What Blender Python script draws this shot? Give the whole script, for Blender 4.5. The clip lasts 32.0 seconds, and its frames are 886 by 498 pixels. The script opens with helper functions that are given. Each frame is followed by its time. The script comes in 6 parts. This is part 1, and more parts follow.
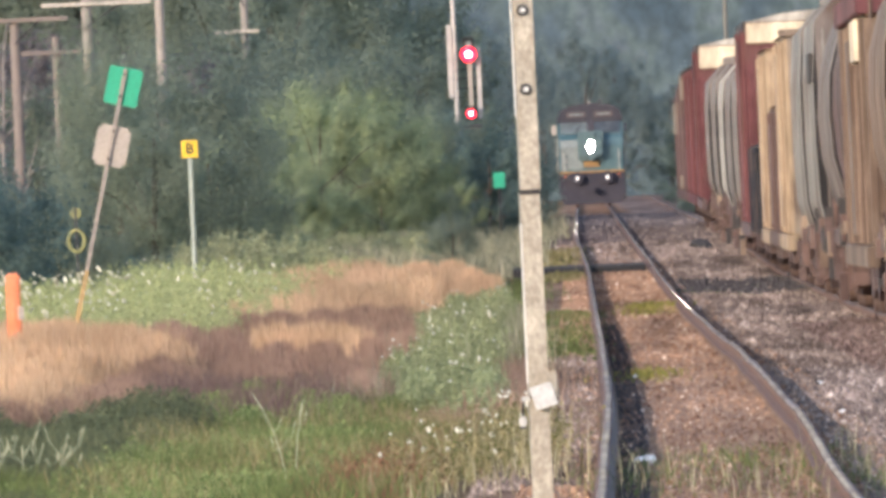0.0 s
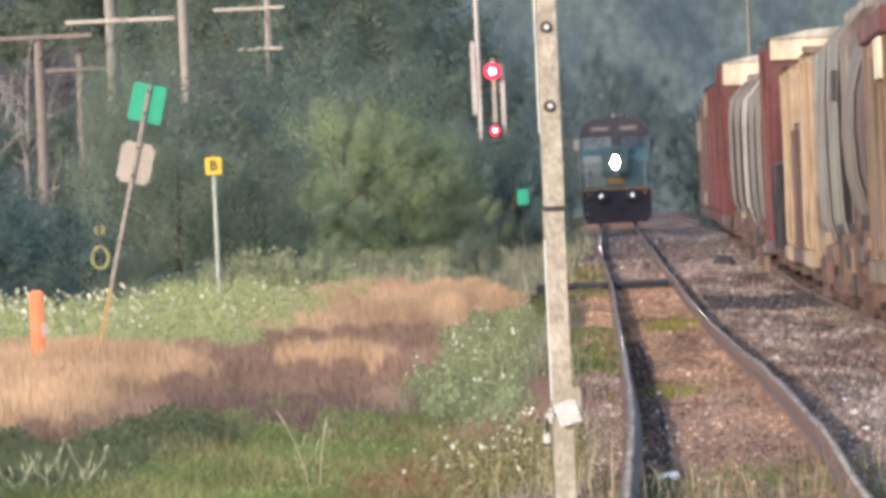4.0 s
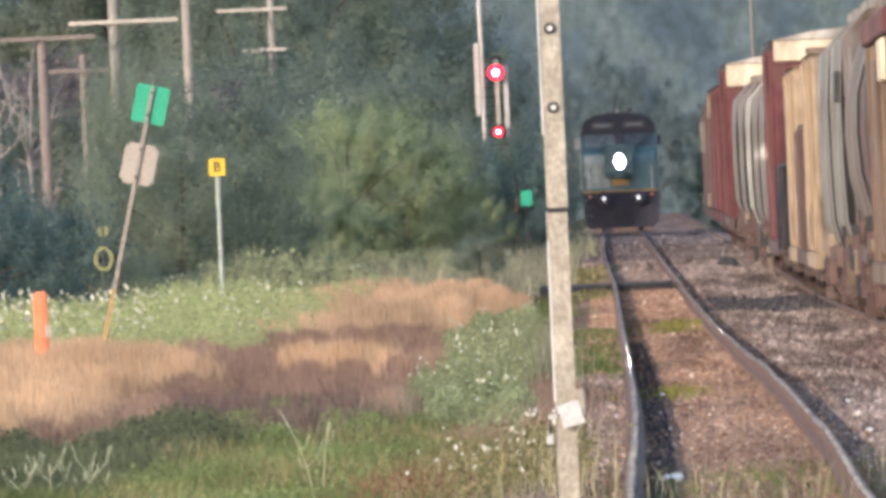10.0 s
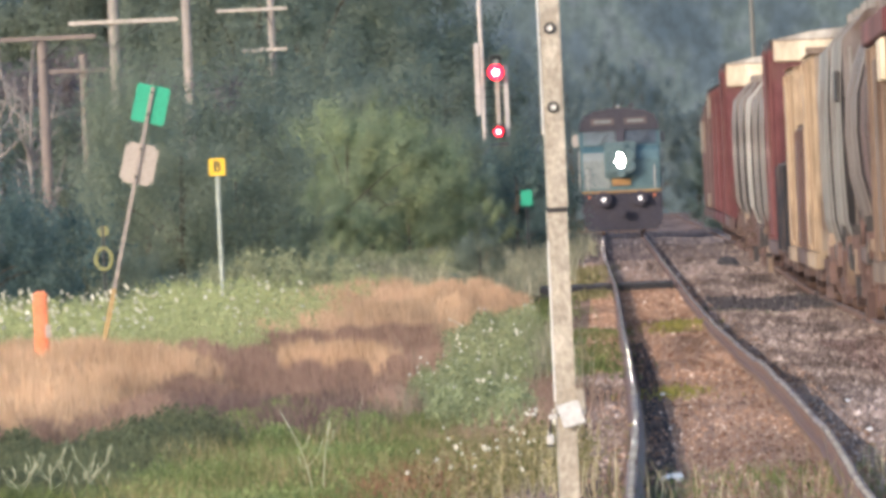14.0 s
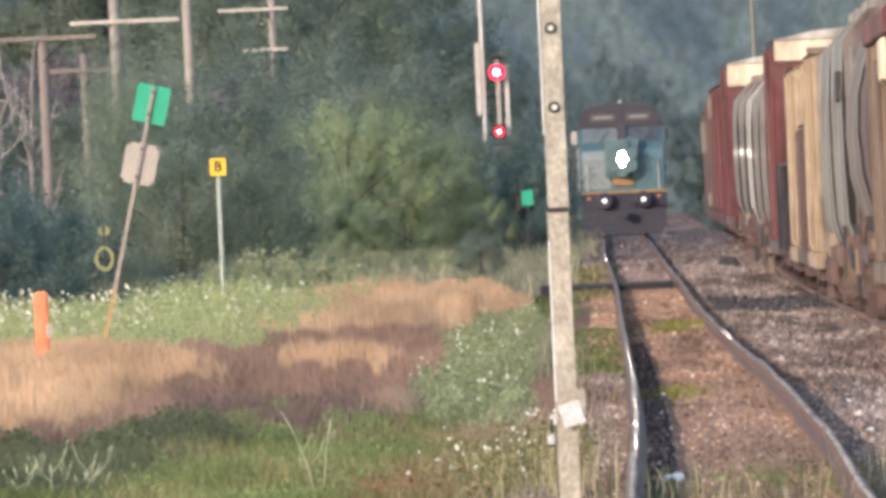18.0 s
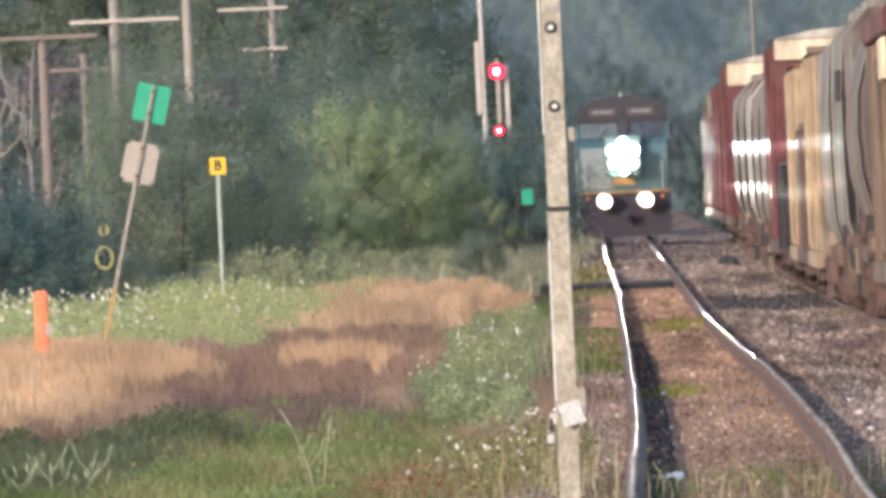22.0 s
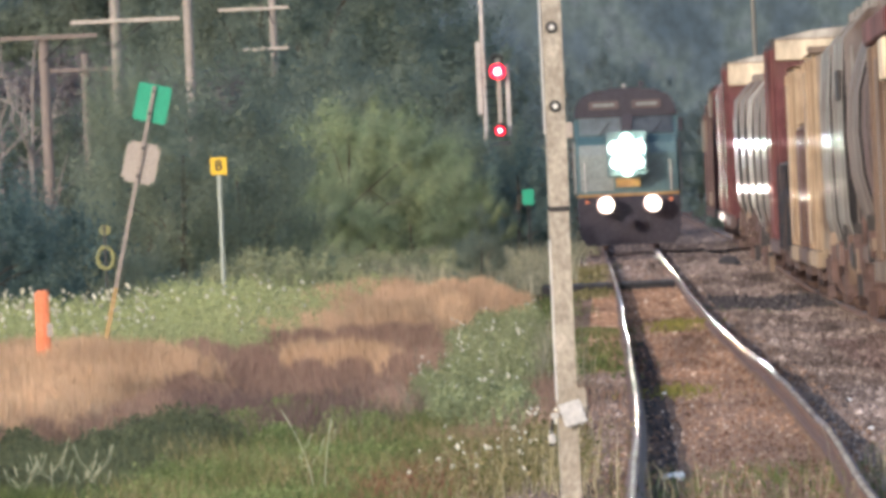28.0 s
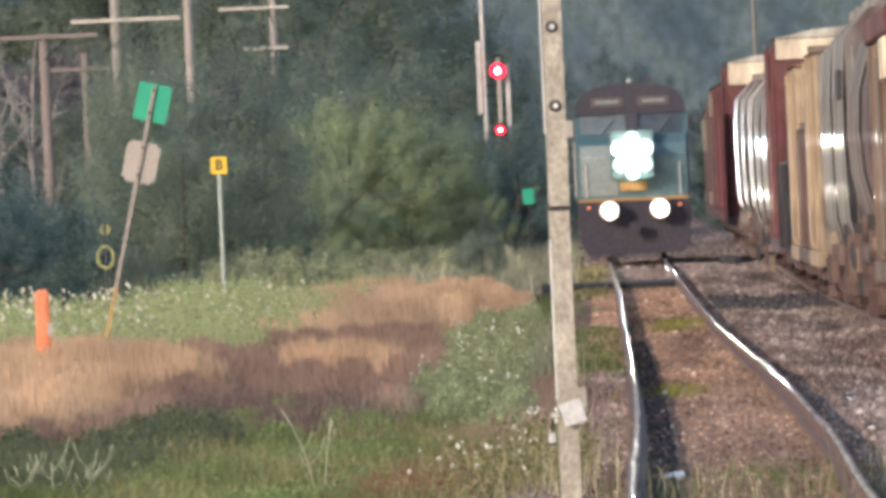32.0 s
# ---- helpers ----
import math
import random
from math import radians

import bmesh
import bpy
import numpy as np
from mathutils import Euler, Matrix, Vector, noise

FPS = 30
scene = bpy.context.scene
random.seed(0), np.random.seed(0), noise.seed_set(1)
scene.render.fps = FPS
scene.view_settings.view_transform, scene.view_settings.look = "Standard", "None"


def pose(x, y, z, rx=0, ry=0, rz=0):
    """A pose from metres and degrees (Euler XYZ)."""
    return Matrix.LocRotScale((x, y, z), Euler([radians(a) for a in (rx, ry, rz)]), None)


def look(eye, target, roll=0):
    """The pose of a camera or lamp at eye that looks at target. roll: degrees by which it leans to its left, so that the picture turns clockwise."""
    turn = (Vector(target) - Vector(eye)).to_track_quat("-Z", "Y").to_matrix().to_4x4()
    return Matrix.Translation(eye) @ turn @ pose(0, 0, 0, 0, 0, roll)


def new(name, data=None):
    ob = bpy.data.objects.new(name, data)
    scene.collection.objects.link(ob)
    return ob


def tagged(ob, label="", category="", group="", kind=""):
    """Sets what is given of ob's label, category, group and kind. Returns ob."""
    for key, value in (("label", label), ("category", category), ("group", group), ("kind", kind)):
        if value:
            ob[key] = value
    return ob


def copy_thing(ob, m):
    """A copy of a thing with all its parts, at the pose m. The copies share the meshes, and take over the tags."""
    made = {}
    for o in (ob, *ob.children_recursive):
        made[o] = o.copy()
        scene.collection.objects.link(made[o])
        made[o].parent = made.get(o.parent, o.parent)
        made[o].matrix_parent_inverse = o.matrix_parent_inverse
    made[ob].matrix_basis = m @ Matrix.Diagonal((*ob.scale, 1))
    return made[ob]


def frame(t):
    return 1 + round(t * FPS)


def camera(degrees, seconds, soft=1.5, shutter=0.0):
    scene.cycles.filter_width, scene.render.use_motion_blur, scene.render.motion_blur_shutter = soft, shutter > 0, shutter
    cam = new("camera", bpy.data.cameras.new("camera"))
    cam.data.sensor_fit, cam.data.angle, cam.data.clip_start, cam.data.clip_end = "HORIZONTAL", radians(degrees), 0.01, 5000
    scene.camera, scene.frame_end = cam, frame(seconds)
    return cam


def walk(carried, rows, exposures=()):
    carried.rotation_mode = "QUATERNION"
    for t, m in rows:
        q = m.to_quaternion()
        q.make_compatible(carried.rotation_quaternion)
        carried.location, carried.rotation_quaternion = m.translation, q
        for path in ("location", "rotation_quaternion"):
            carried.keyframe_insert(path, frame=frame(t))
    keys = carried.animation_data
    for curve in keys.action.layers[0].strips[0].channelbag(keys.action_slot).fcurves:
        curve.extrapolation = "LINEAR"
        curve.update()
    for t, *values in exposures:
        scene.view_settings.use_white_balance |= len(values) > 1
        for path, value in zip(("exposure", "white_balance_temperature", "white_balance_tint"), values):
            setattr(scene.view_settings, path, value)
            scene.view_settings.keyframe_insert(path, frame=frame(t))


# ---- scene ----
# ---- camera: stands still on its tripod, settles its aim in the first seconds ----
EYE_Z = 2.2
cam = camera(2.642, 32.0, soft=4.0)
# seconds, tilt and turn in degrees; the tripod leans 2.6 degrees
PATH = [
    (0, 89.7649, 0.4061), (0.5, 89.7826, 0.4250), (1, 89.7915, 0.4384), (1.5, 89.8001, 0.4499), (2, 89.8056, 0.4584),
    (2.5, 89.8102, 0.4632), (3, 89.8139, 0.4700), (3.5, 89.8167, 0.4729), (5.5, 89.8212, 0.4801), (6, 89.8224, 0.4800),
    (6.5, 89.8218, 0.4806), (7, 89.8196, 0.4809), (7.5, 89.8216, 0.4836), (8, 89.8244, 0.4803), (8.5, 89.8249, 0.4857),
    (9, 89.8244, 0.4828), (9.5, 89.8225, 0.4829), (10, 89.8226, 0.4851), (10.5, 89.8222, 0.4831), (11, 89.8222, 0.4858),
    (11.5, 89.8220, 0.4855), (12, 89.8225, 0.4826), (12.5, 89.8142, 0.4813), (13, 89.8196, 0.4851), (13.5, 89.8225, 0.4853),
    (14, 89.8221, 0.4853), (14.5, 89.8223, 0.4849), (16.5, 89.8201, 0.4881), (17, 89.8217, 0.4875), (17.5, 89.8215, 0.4857),
    (18, 89.8221, 0.4878), (18.5, 89.8223, 0.4878), (19, 89.8200, 0.4862), (19.5, 89.8200, 0.4862), (20, 89.8218, 0.4858),
    (20.5, 89.8194, 0.4881), (21, 89.8149, 0.4855), (21.5, 89.8196, 0.4881), (22, 89.8196, 0.4878), (22.5, 89.8218, 0.4880),
    (23, 89.8199, 0.4881), (23.5, 89.8203, 0.4887), (24, 89.8199, 0.4908), (24.5, 89.8201, 0.4888), (25, 89.8219, 0.4910),
    (25.5, 89.8203, 0.4901), (27.5, 89.8173, 0.4912), (28, 89.8195, 0.4903), (28.5, 89.8192, 0.4912), (29, 89.8170, 0.4908),
    (29.5, 89.8169, 0.4914), (30, 89.8100, 0.4885), (30.5, 89.8174, 0.4917), (31, 89.8171, 0.4904), (31.5, 89.8170, 0.4904),
    (32, 89.8177, 0.4911),
]

walk(cam, [(t, pose(0, 0, EYE_Z, rx, 0, rz) @ pose(0, 0, 0, 0, 0, -2.6)) for t, rx, rz in PATH],
     exposures=((0, 1.25, 6100, 16), (19.8, 1.25, 6100, 16), (21, 1.27, 6100, 16), (22, 1.15, 6100, 16), (24, 1.04, 6100, 16), (26, 0.99, 6100, 16), (32, 0.93, 6100, 16)))

# ---- world and sun: low evening sun from behind and left of the camera ----
SUN_AZ, SUN_EL = 218.0, 18.0      # compass degrees clockwise from +Y, elevation
world = bpy.data.worlds.new("world")
scene.world = world
world.use_nodes = True
wn = world.node_tree
sky = wn.nodes.new("ShaderNodeTexSky")
sky.sky_type, sky.sun_disc = "NISHITA", False
sky.sun_elevation, sky.sun_rotation = radians(SUN_EL), radians(SUN_AZ)
sky.air_density, sky.dust_density = 1.0, 1.0
wn.links.new(sky.outputs[0], wn.nodes["Background"].inputs[0])
wn.nodes["Background"].inputs[1].default_value = 0.15
sun = new("sun", bpy.data.lights.new("sun", "SUN"))
sun.data.energy, sun.data.angle, sun.data.color = 1.8, radians(0.5), (1.0, 0.86, 0.69)
to_sun = Vector((math.sin(radians(SUN_AZ)) * math.cos(radians(SUN_EL)), math.cos(radians(SUN_AZ)) * math.cos(radians(SUN_EL)), math.sin(radians(SUN_EL))))
sun.matrix_world = look((0, 0, 50), Vector((0, 0, 50)) - to_sun)


# ---- materials ----
def nodes_of(name):
    m = bpy.data.materials.new(name)
    m.use_nodes = True
    return m, m.node_tree, m.node_tree.nodes["Principled BSDF"]


def ramp(nt, stops):
    r = nt.nodes.new("ShaderNodeValToRGB")
    while len(r.color_ramp.elements) < len(stops):
        r.color_ramp.elements.new(0.5)
    for e, (p, c) in zip(r.color_ramp.elements, stops):
        e.position, e.color = p, (*c, 1)
    return r


def noise_node(nt, scale, detail=4, stretch=(1, 1, 1)):
    tc, mp, n = (nt.nodes.new(k) for k in ("ShaderNodeTexCoord", "ShaderNodeMapping", "ShaderNodeTexNoise"))
    mp.inputs["Scale"].default_value = stretch
    n.inputs["Scale"].default_value, n.inputs["Detail"].default_value = scale, detail
    nt.links.new(tc.outputs["Object"], mp.inputs[0])
    nt.links.new(mp.outputs[0], n.inputs["Vector"])
    return n


def mixed(nt, fac, c1, c2, blend="MIX"):
    """A colour mix node; c1 and c2 are colours or sockets, fac a number or socket."""
    m = nt.nodes.new("ShaderNodeMix")
    m.data_type, m.blend_type = "RGBA", blend
    for sock, v in ((m.inputs[0], fac), (m.inputs[6], c1), (m.inputs[7], c2)):
        if isinstance(v, (int, float)):
            sock.default_value = v
        elif isinstance(v, tuple):
            sock.default_value = (*v, 1)
        else:
            nt.links.new(v, sock)
    return m.outputs[2]


def surface(name, color, worn, rough=0.6, metal=0.0, big=0.8, fine=14.0, bump=0.15, amount=0.6, stretch=(1, 1, 1), spread=0.0):
    """Paint, metal, wood or stone: base colour, a worn colour in blotches, fine grain and relief."""
    m, nt, bsdf = nodes_of(name)
    n1, n2 = noise_node(nt, big, 5, stretch), noise_node(nt, fine, 3, stretch)
    r1 = ramp(nt, ((0.42, (0, 0, 0)), (0.68, (amount, amount, amount))))
    nt.links.new(n1.outputs[0], r1.inputs[0])
    c = mixed(nt, r1.outputs[0], color, worn)
    r2 = ramp(nt, ((0.25, (0.72, 0.72, 0.72)), (0.75, (1.12, 1.12, 1.12))))
    nt.links.new(n2.outputs[0], r2.inputs[0])
    c = mixed(nt, 1.0, c, r2.outputs[0], "MULTIPLY")
    if spread:
        oi = nt.nodes.new("ShaderNodeObjectInfo")
        r3 = ramp(nt, ((0.0, (1 - spread,) * 3), (1.0, (1 + spread,) * 3)))
        nt.links.new(oi.outputs["Random"], r3.inputs[0])
        c = mixed(nt, 1.0, c, r3.outputs[0], "MULTIPLY")
    nt.links.new(c, bsdf.inputs["Base Color"])
    bsdf.inputs["Roughness"].default_value, bsdf.inputs["Metallic"].default_value = rough, metal
    b = nt.nodes.new("ShaderNodeBump")
    b.inputs["Strength"].default_value, b.inputs["Distance"].default_value = bump, 0.02
    nt.links.new(n2.outputs[0], b.inputs["Height"])
    nt.links.new(b.outputs[0], bsdf.inputs["Normal"])
    return m


def foliage(name, stops, rough=0.55, through_light=0.3, patch=0.25, patch_scale=0.4, stretch=(1, 1, 1)):
    """Leaves and blades: the colour varies leaf by leaf and in patches, and light comes through."""
    m, nt, bsdf = nodes_of(name)
    geo = nt.nodes.new("ShaderNodeNewGeometry")
    r = ramp(nt, stops)
    nt.links.new(geo.outputs["Random Per Island"], r.inputs[0])
    n = noise_node(nt, patch_scale, 3, stretch)
    r2 = ramp(nt, ((0.3, (1 - patch,) * 3), (0.7, (1 + patch,) * 3)))
    nt.links.new(n.outputs[0], r2.inputs[0])
    c = mixed(nt, 1.0, r.outputs[0], r2.outputs[0], "MULTIPLY")
    nt.links.new(c, bsdf.inputs["Base Color"])
    bsdf.inputs["Roughness"].default_value = rough
    bsdf.inputs["Specular IOR Level"].default_value = 0.12
    tr, mx = nt.nodes.new("ShaderNodeBsdfTranslucent"), nt.nodes.new("ShaderNodeMixShader")
    nt.links.new(c, tr.inputs[0])
    mx.inputs[0].default_value = through_light
    nt.links.new(bsdf.outputs[0], mx.inputs[1])
    nt.links.new(tr.outputs[0], mx.inputs[2])
    nt.links.new(mx.outputs[0], nt.nodes["Material Output"].inputs[0])
    return m


def glow(name, color, strength):
    m, nt, bsdf = nodes_of(name)
    bsdf.inputs["Base Color"].default_value = (*color, 1)
    bsdf.inputs["Emission Color"].default_value = (*color, 1)
    bsdf.inputs["Emission Strength"].default_value = strength
    return m


def glare_glow(name, middle, rim, strength, r):
    """A lamp's glare as a glowing disc: brightest inside, dimmer and tinted towards the rim."""
    m, nt, bsdf = nodes_of(name)
    tc, mul, dist = nt.nodes.new("ShaderNodeTexCoord"), nt.nodes.new("ShaderNodeVectorMath"), nt.nodes.new("ShaderNodeVectorMath")
    mul.operation, dist.operation = "MULTIPLY", "LENGTH"
    mul.inputs[1].default_value = (1 / r, 0, 1 / r)
    nt.links.new(tc.outputs["Object"], mul.inputs[0])
    nt.links.new(mul.outputs[0], dist.inputs[0])
    tint = ramp(nt, ((0.3, middle), (0.75, rim)))
    power = ramp(nt, ((0.42, (1.0, 1.0, 1.0)), (0.62, (0.10, 0.10, 0.10)), (0.78, (0.032, 0.032, 0.032)), (0.96, (0.006, 0.006, 0.006))))
    k = nt.nodes.new("ShaderNodeMath")
    k.operation = "MULTIPLY"
    k.inputs[1].default_value = strength
    nt.links.new(dist.outputs["Value"], tint.inputs[0])
    nt.links.new(dist.outputs["Value"], power.inputs[0])
    nt.links.new(power.outputs[0], k.inputs[0])
    nt.links.new(tint.outputs[0], bsdf.inputs["Emission Color"])
    nt.links.new(k.outputs[0], bsdf.inputs["Emission Strength"])
    bsdf.inputs["Base Color"].default_value = (0.3, 0.3, 0.3, 1)
    return m


def ground_material():
    """Field soil, brown fouled ballast between the rails, pale gravel between the tracks."""
    m, nt, bsdf = nodes_of("ground")
    tc, sep = nt.nodes.new("ShaderNodeTexCoord"), nt.nodes.new("ShaderNodeSeparateXYZ")
    nt.links.new(tc.outputs["Object"], sep.inputs[0])
    wob = noise_node(nt, 0.6, 4, (1, 0.06, 1))
    add = nt.nodes.new("ShaderNodeMath")
    add.operation = "MULTIPLY_ADD"
    add.inputs[1].default_value = 1.1
    nt.links.new(wob.outputs[0], add.inputs[0])
    nt.links.new(sep.outputs[0], add.inputs[2])
    mr = nt.nodes.new("ShaderNodeMapRange")
    mr.inputs["From Min"].default_value, mr.inputs["From Max"].default_value = -3.0, 9.0
    nt.links.new(add.outputs[0], mr.inputs["Value"])
    zone = ramp(nt, ((0.0, (0.16, 0.14, 0.07)), (0.20, (0.15, 0.12, 0.07)), (0.26, (0.29, 0.20, 0.15)), (0.32, (0.28, 0.165, 0.105)),
                     (0.45, (0.28, 0.165, 0.105)), (0.49, (0.25, 0.185, 0.155)), (0.66, (0.23, 0.165, 0.14)), (0.74, (0.15, 0.10, 0.09)), (0.80, (0.18, 0.125, 0.10)), (1.0, (0.13, 0.13, 0.07))))
    nt.links.new(mr.outputs[0], zone.inputs[0])
    n1 = noise_node(nt, 1.2, 5, (1, 0.12, 1))
    r1 = ramp(nt, ((0.3, (0.6, 0.55, 0.5)), (0.7, (1.25, 1.2, 1.15))))
    nt.links.new(n1.outputs[0], r1.inputs[0])
    c = mixed(nt, 1.0, zone.outputs[0], r1.outputs[0], "MULTIPLY")
    n3 = noise_node(nt, 0.45, 5, (1, 0.05, 1))
    r3 = ramp(nt, ((0.35, (0.62, 0.62, 0.63)), (0.65, (1.22, 1.2, 1.17))))
    nt.links.new(n3.outputs[0], r3.inputs[0])
    c = mixed(nt, 1.0, c, r3.outputs[0], "MULTIPLY")
    n2 = noise_node(nt, 16.0, 3, (1, 0.25, 1))
    r2 = ramp(nt, ((0.3, (0.55, 0.55, 0.55)), (0.7, (1.3, 1.3, 1.3))))
    nt.links.new(n2.outputs[0], r2.inputs[0])
    c = mixed(nt, 1.0, c, r2.outputs[0], "MULTIPLY")
    nt.links.new(c, bsdf.inputs["Base Color"])
    bsdf.inputs["Roughness"].default_value, bsdf.inputs["Specular IOR Level"].default_value = 1.0, 0.02
    b = nt.nodes.new("ShaderNodeBump")
    b.inputs["Strength"].default_value, b.inputs["Distance"].default_value = 0.6, 0.05
    nt.links.new(n2.outputs[0], b.inputs["Height"])
    nt.links.new(b.outputs[0], bsdf.inputs["Normal"])
    return m


M_GROUND = ground_material()


def rail_head():
    """Dull running surface: mostly matt steel, with a polished share that mirrors lamps."""
    m, nt, bsdf = nodes_of("worn rail head")
    n = noise_node(nt, 1.5, 4, (1, 0.3, 1))
    c = ramp(nt, ((0.3, (0.12, 0.10, 0.10)), (0.7, (0.25, 0.22, 0.225))))
    nt.links.new(n.outputs[0], c.inputs[0])
    bsdf.inputs["Roughness"].default_value, bsdf.inputs["Specular IOR Level"].default_value = 0.9, 0.0
    nt.links.new(c.outputs[0], bsdf.inputs["Base Color"])
    gl, mx = nt.nodes.new("ShaderNodeBsdfGlossy"), nt.nodes.new("ShaderNodeMixShader")
    gl.inputs["Color"].default_value, gl.inputs["Roughness"].default_value = (0.9, 0.83, 0.82, 1), 0.066
    mx.inputs[0].default_value = 0.18
    nt.links.new(bsdf.outputs[0], mx.inputs[1])
    nt.links.new(gl.outputs[0], mx.inputs[2])
    shine, mx2 = nt.nodes.new("ShaderNodeBsdfGlossy"), nt.nodes.new("ShaderNodeMixShader")
    shine.inputs["Color"].default_value, shine.inputs["Roughness"].default_value = (0.9, 0.86, 0.84, 1), 0.042
    mx2.inputs[0].default_value = 0.06
    nt.links.new(mx.outputs[0], mx2.inputs[1])
    nt.links.new(shine.outputs[0], mx2.inputs[2])
    nt.links.new(mx2.outputs[0], nt.nodes["Material Output"].inputs[0])
    return m


M_RAIL = rail_head()
M_RUST = surface("rusty rail side", (0.16, 0.085, 0.055), (0.10, 0.06, 0.045), 0.8, 0.2, 2, 25)
M_SLEEPER = surface("dirt-covered sleeper wood", (0.185, 0.118, 0.082), (0.245, 0.162, 0.115), 0.9, 0, 3, 18, 0.4, stretch=(0.2, 1, 1), spread=0.3)
M_STONE = foliage("ballast stone", ((0.0, (0.10, 0.078, 0.067)), (0.55, (0.16, 0.122, 0.104)), (0.85, (0.235, 0.184, 0.156)), (1.0, (0.42, 0.345, 0.295))), 0.9, 0.0, 0.6, 0.9, (1.3, 0.045, 1))
M_STONE_B = foliage("brown fouled stone", ((0.0, (0.09, 0.05, 0.033)), (0.6, (0.255, 0.145, 0.086)), (0.9, (0.40, 0.265, 0.175)), (1.0, (0.64, 0.52, 0.41))), 0.9, 0.0, 0.6, 0.9, (1.3, 0.055, 1))
M_SHADE_STONE = foliage("dark ballast and shade stones", ((0.0, (0.03, 0.028, 0.03)), (1.0, (0.09, 0.08, 0.08))), 0.9, 0.0, 0.3, 0.6)
M_MIRAGE_BED = foliage("far ballast darkened for mirage haze", ((0.0, (0.075, 0.062, 0.062)), (0.6, (0.12, 0.098, 0.095)), (1.0, (0.19, 0.155, 0.145))), 0.9, 0.0, 0.35, 0.5, (1, 0.06, 1))
M_STAIN = foliage("rust-stained stone", ((0.0, (0.07, 0.048, 0.042)), (0.6, (0.13, 0.09, 0.078)), (1.0, (0.24, 0.175, 0.15))), 0.9, 0.0, 0.25, 0.5)
M_GALV = surface("galvanised steel", (0.36, 0.31, 0.24), (0.54, 0.48, 0.38), 0.5, 0.25, 15, 60, 0.15, 1.0, stretch=(1, 1, 0.7))
M_BOLT = surface("zinc bolt", (0.35, 0.33, 0.30), (0.2, 0.18, 0.16), 0.35, 0.9, 20, 80)
M_DARK = surface("dark grime", (0.03, 0.028, 0.028), (0.06, 0.05, 0.045), 0.8, 0, 2, 20)
# near-black that puts the shade between cars into their end sheets
M_GAP_SHADE = surface("black of shaded car gaps", (0.010, 0.009, 0.010), (0.018, 0.016, 0.016), 0.95, 0, 2, 20)
M_WHITE = surface("white enamel", (0.82, 0.80, 0.74), (0.70, 0.66, 0.58), 0.5, 0, 4, 40, 0.05, 0.3)
M_GREEN = surface("green sign paint", (0.0127, 0.306, 0.17), (0.0255, 0.357, 0.212), 0.5, 0, 3, 30, 0.03, 0.4)
M_GREYBACK = surface("bare aluminium sign back", (0.34, 0.297, 0.255), (0.408, 0.357, 0.297), 0.55, 0.1, 3, 30, 0.05)
M_YELLOW = surface("yellow sign paint", (0.722, 0.468, 0.017), (0.637, 0.383, 0.0255), 0.5, 0, 4, 30, 0.03, 0.3)
M_TAG = surface("dulled white enamel", (0.52, 0.50, 0.46), (0.44, 0.42, 0.38), 0.6, 0, 4, 40, 0.05, 0.4)
M_FADED = surface("faded olive-yellow paint", (0.27, 0.26, 0.10), (0.12, 0.14, 0.08), 0.8, 0, 9, 40, 0.1, 1.0)
M_BLACK = surface("black paint", (0.02, 0.02, 0.02), (0.04, 0.04, 0.04), 0.5, 0, 3, 30)
M_ORANGE = surface("orange plastic", (0.70, 0.20, 0.08), (0.74, 0.32, 0.17), 0.5, 0, 3, 30, 0.05, 0.5)
M_POSTWHITE = surface("pale painted post", (0.34, 0.374, 0.315), (0.238, 0.264, 0.221), 0.6, 0, 3, 30)
M_TIMBER = surface("grey weathered pole wood", (0.19, 0.155, 0.135), (0.27, 0.22, 0.19), 0.9, 0, 1, 20, 0.4, stretch=(1, 1, 0.1))
# grey-green that puts haze into the far pole's colour
M_HAZYPOST = surface("far pole wood tinted for haze", (0.17, 0.16, 0.135), (0.13, 0.125, 0.11), 0.9, 0, 1, 20, 0.3)
M_PALEARM = surface("sunbleached timber", (0.46, 0.41, 0.35), (0.28, 0.245, 0.205), 0.9, 0, 1.5, 20, 0.3)
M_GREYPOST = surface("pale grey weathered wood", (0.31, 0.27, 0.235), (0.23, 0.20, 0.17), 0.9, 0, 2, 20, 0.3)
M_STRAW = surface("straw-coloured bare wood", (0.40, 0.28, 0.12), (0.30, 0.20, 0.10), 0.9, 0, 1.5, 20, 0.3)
M_BARK = surface("bark", (0.09, 0.07, 0.05), (0.15, 0.12, 0.09), 0.95, 0, 2, 14, 0.6, stretch=(1, 1, 0.2))
M_DEADWOOD = surface("dead grey wood", (0.22, 0.195, 0.178), (0.15, 0.13, 0.118), 0.95, 0, 2, 14, 0.5)
M_SIGNALGREY = surface("pale aluminium paint", (0.468, 0.425, 0.391), (0.34, 0.306, 0.281), 0.5, 0.2, 2, 20)
M_RED = glow("red halo of signal lens", (1.0, 0.008, 0.03), 2.2)
M_REDCORE = glow("hot centre of red lens", (1.0, 0.5, 0.45), 6.0)
M_PLANK_SHADE = surface("dark planks as shade", (0.02, 0.02, 0.022), (0.04, 0.035, 0.03), 0.9, 0, 2, 12, 0.4)


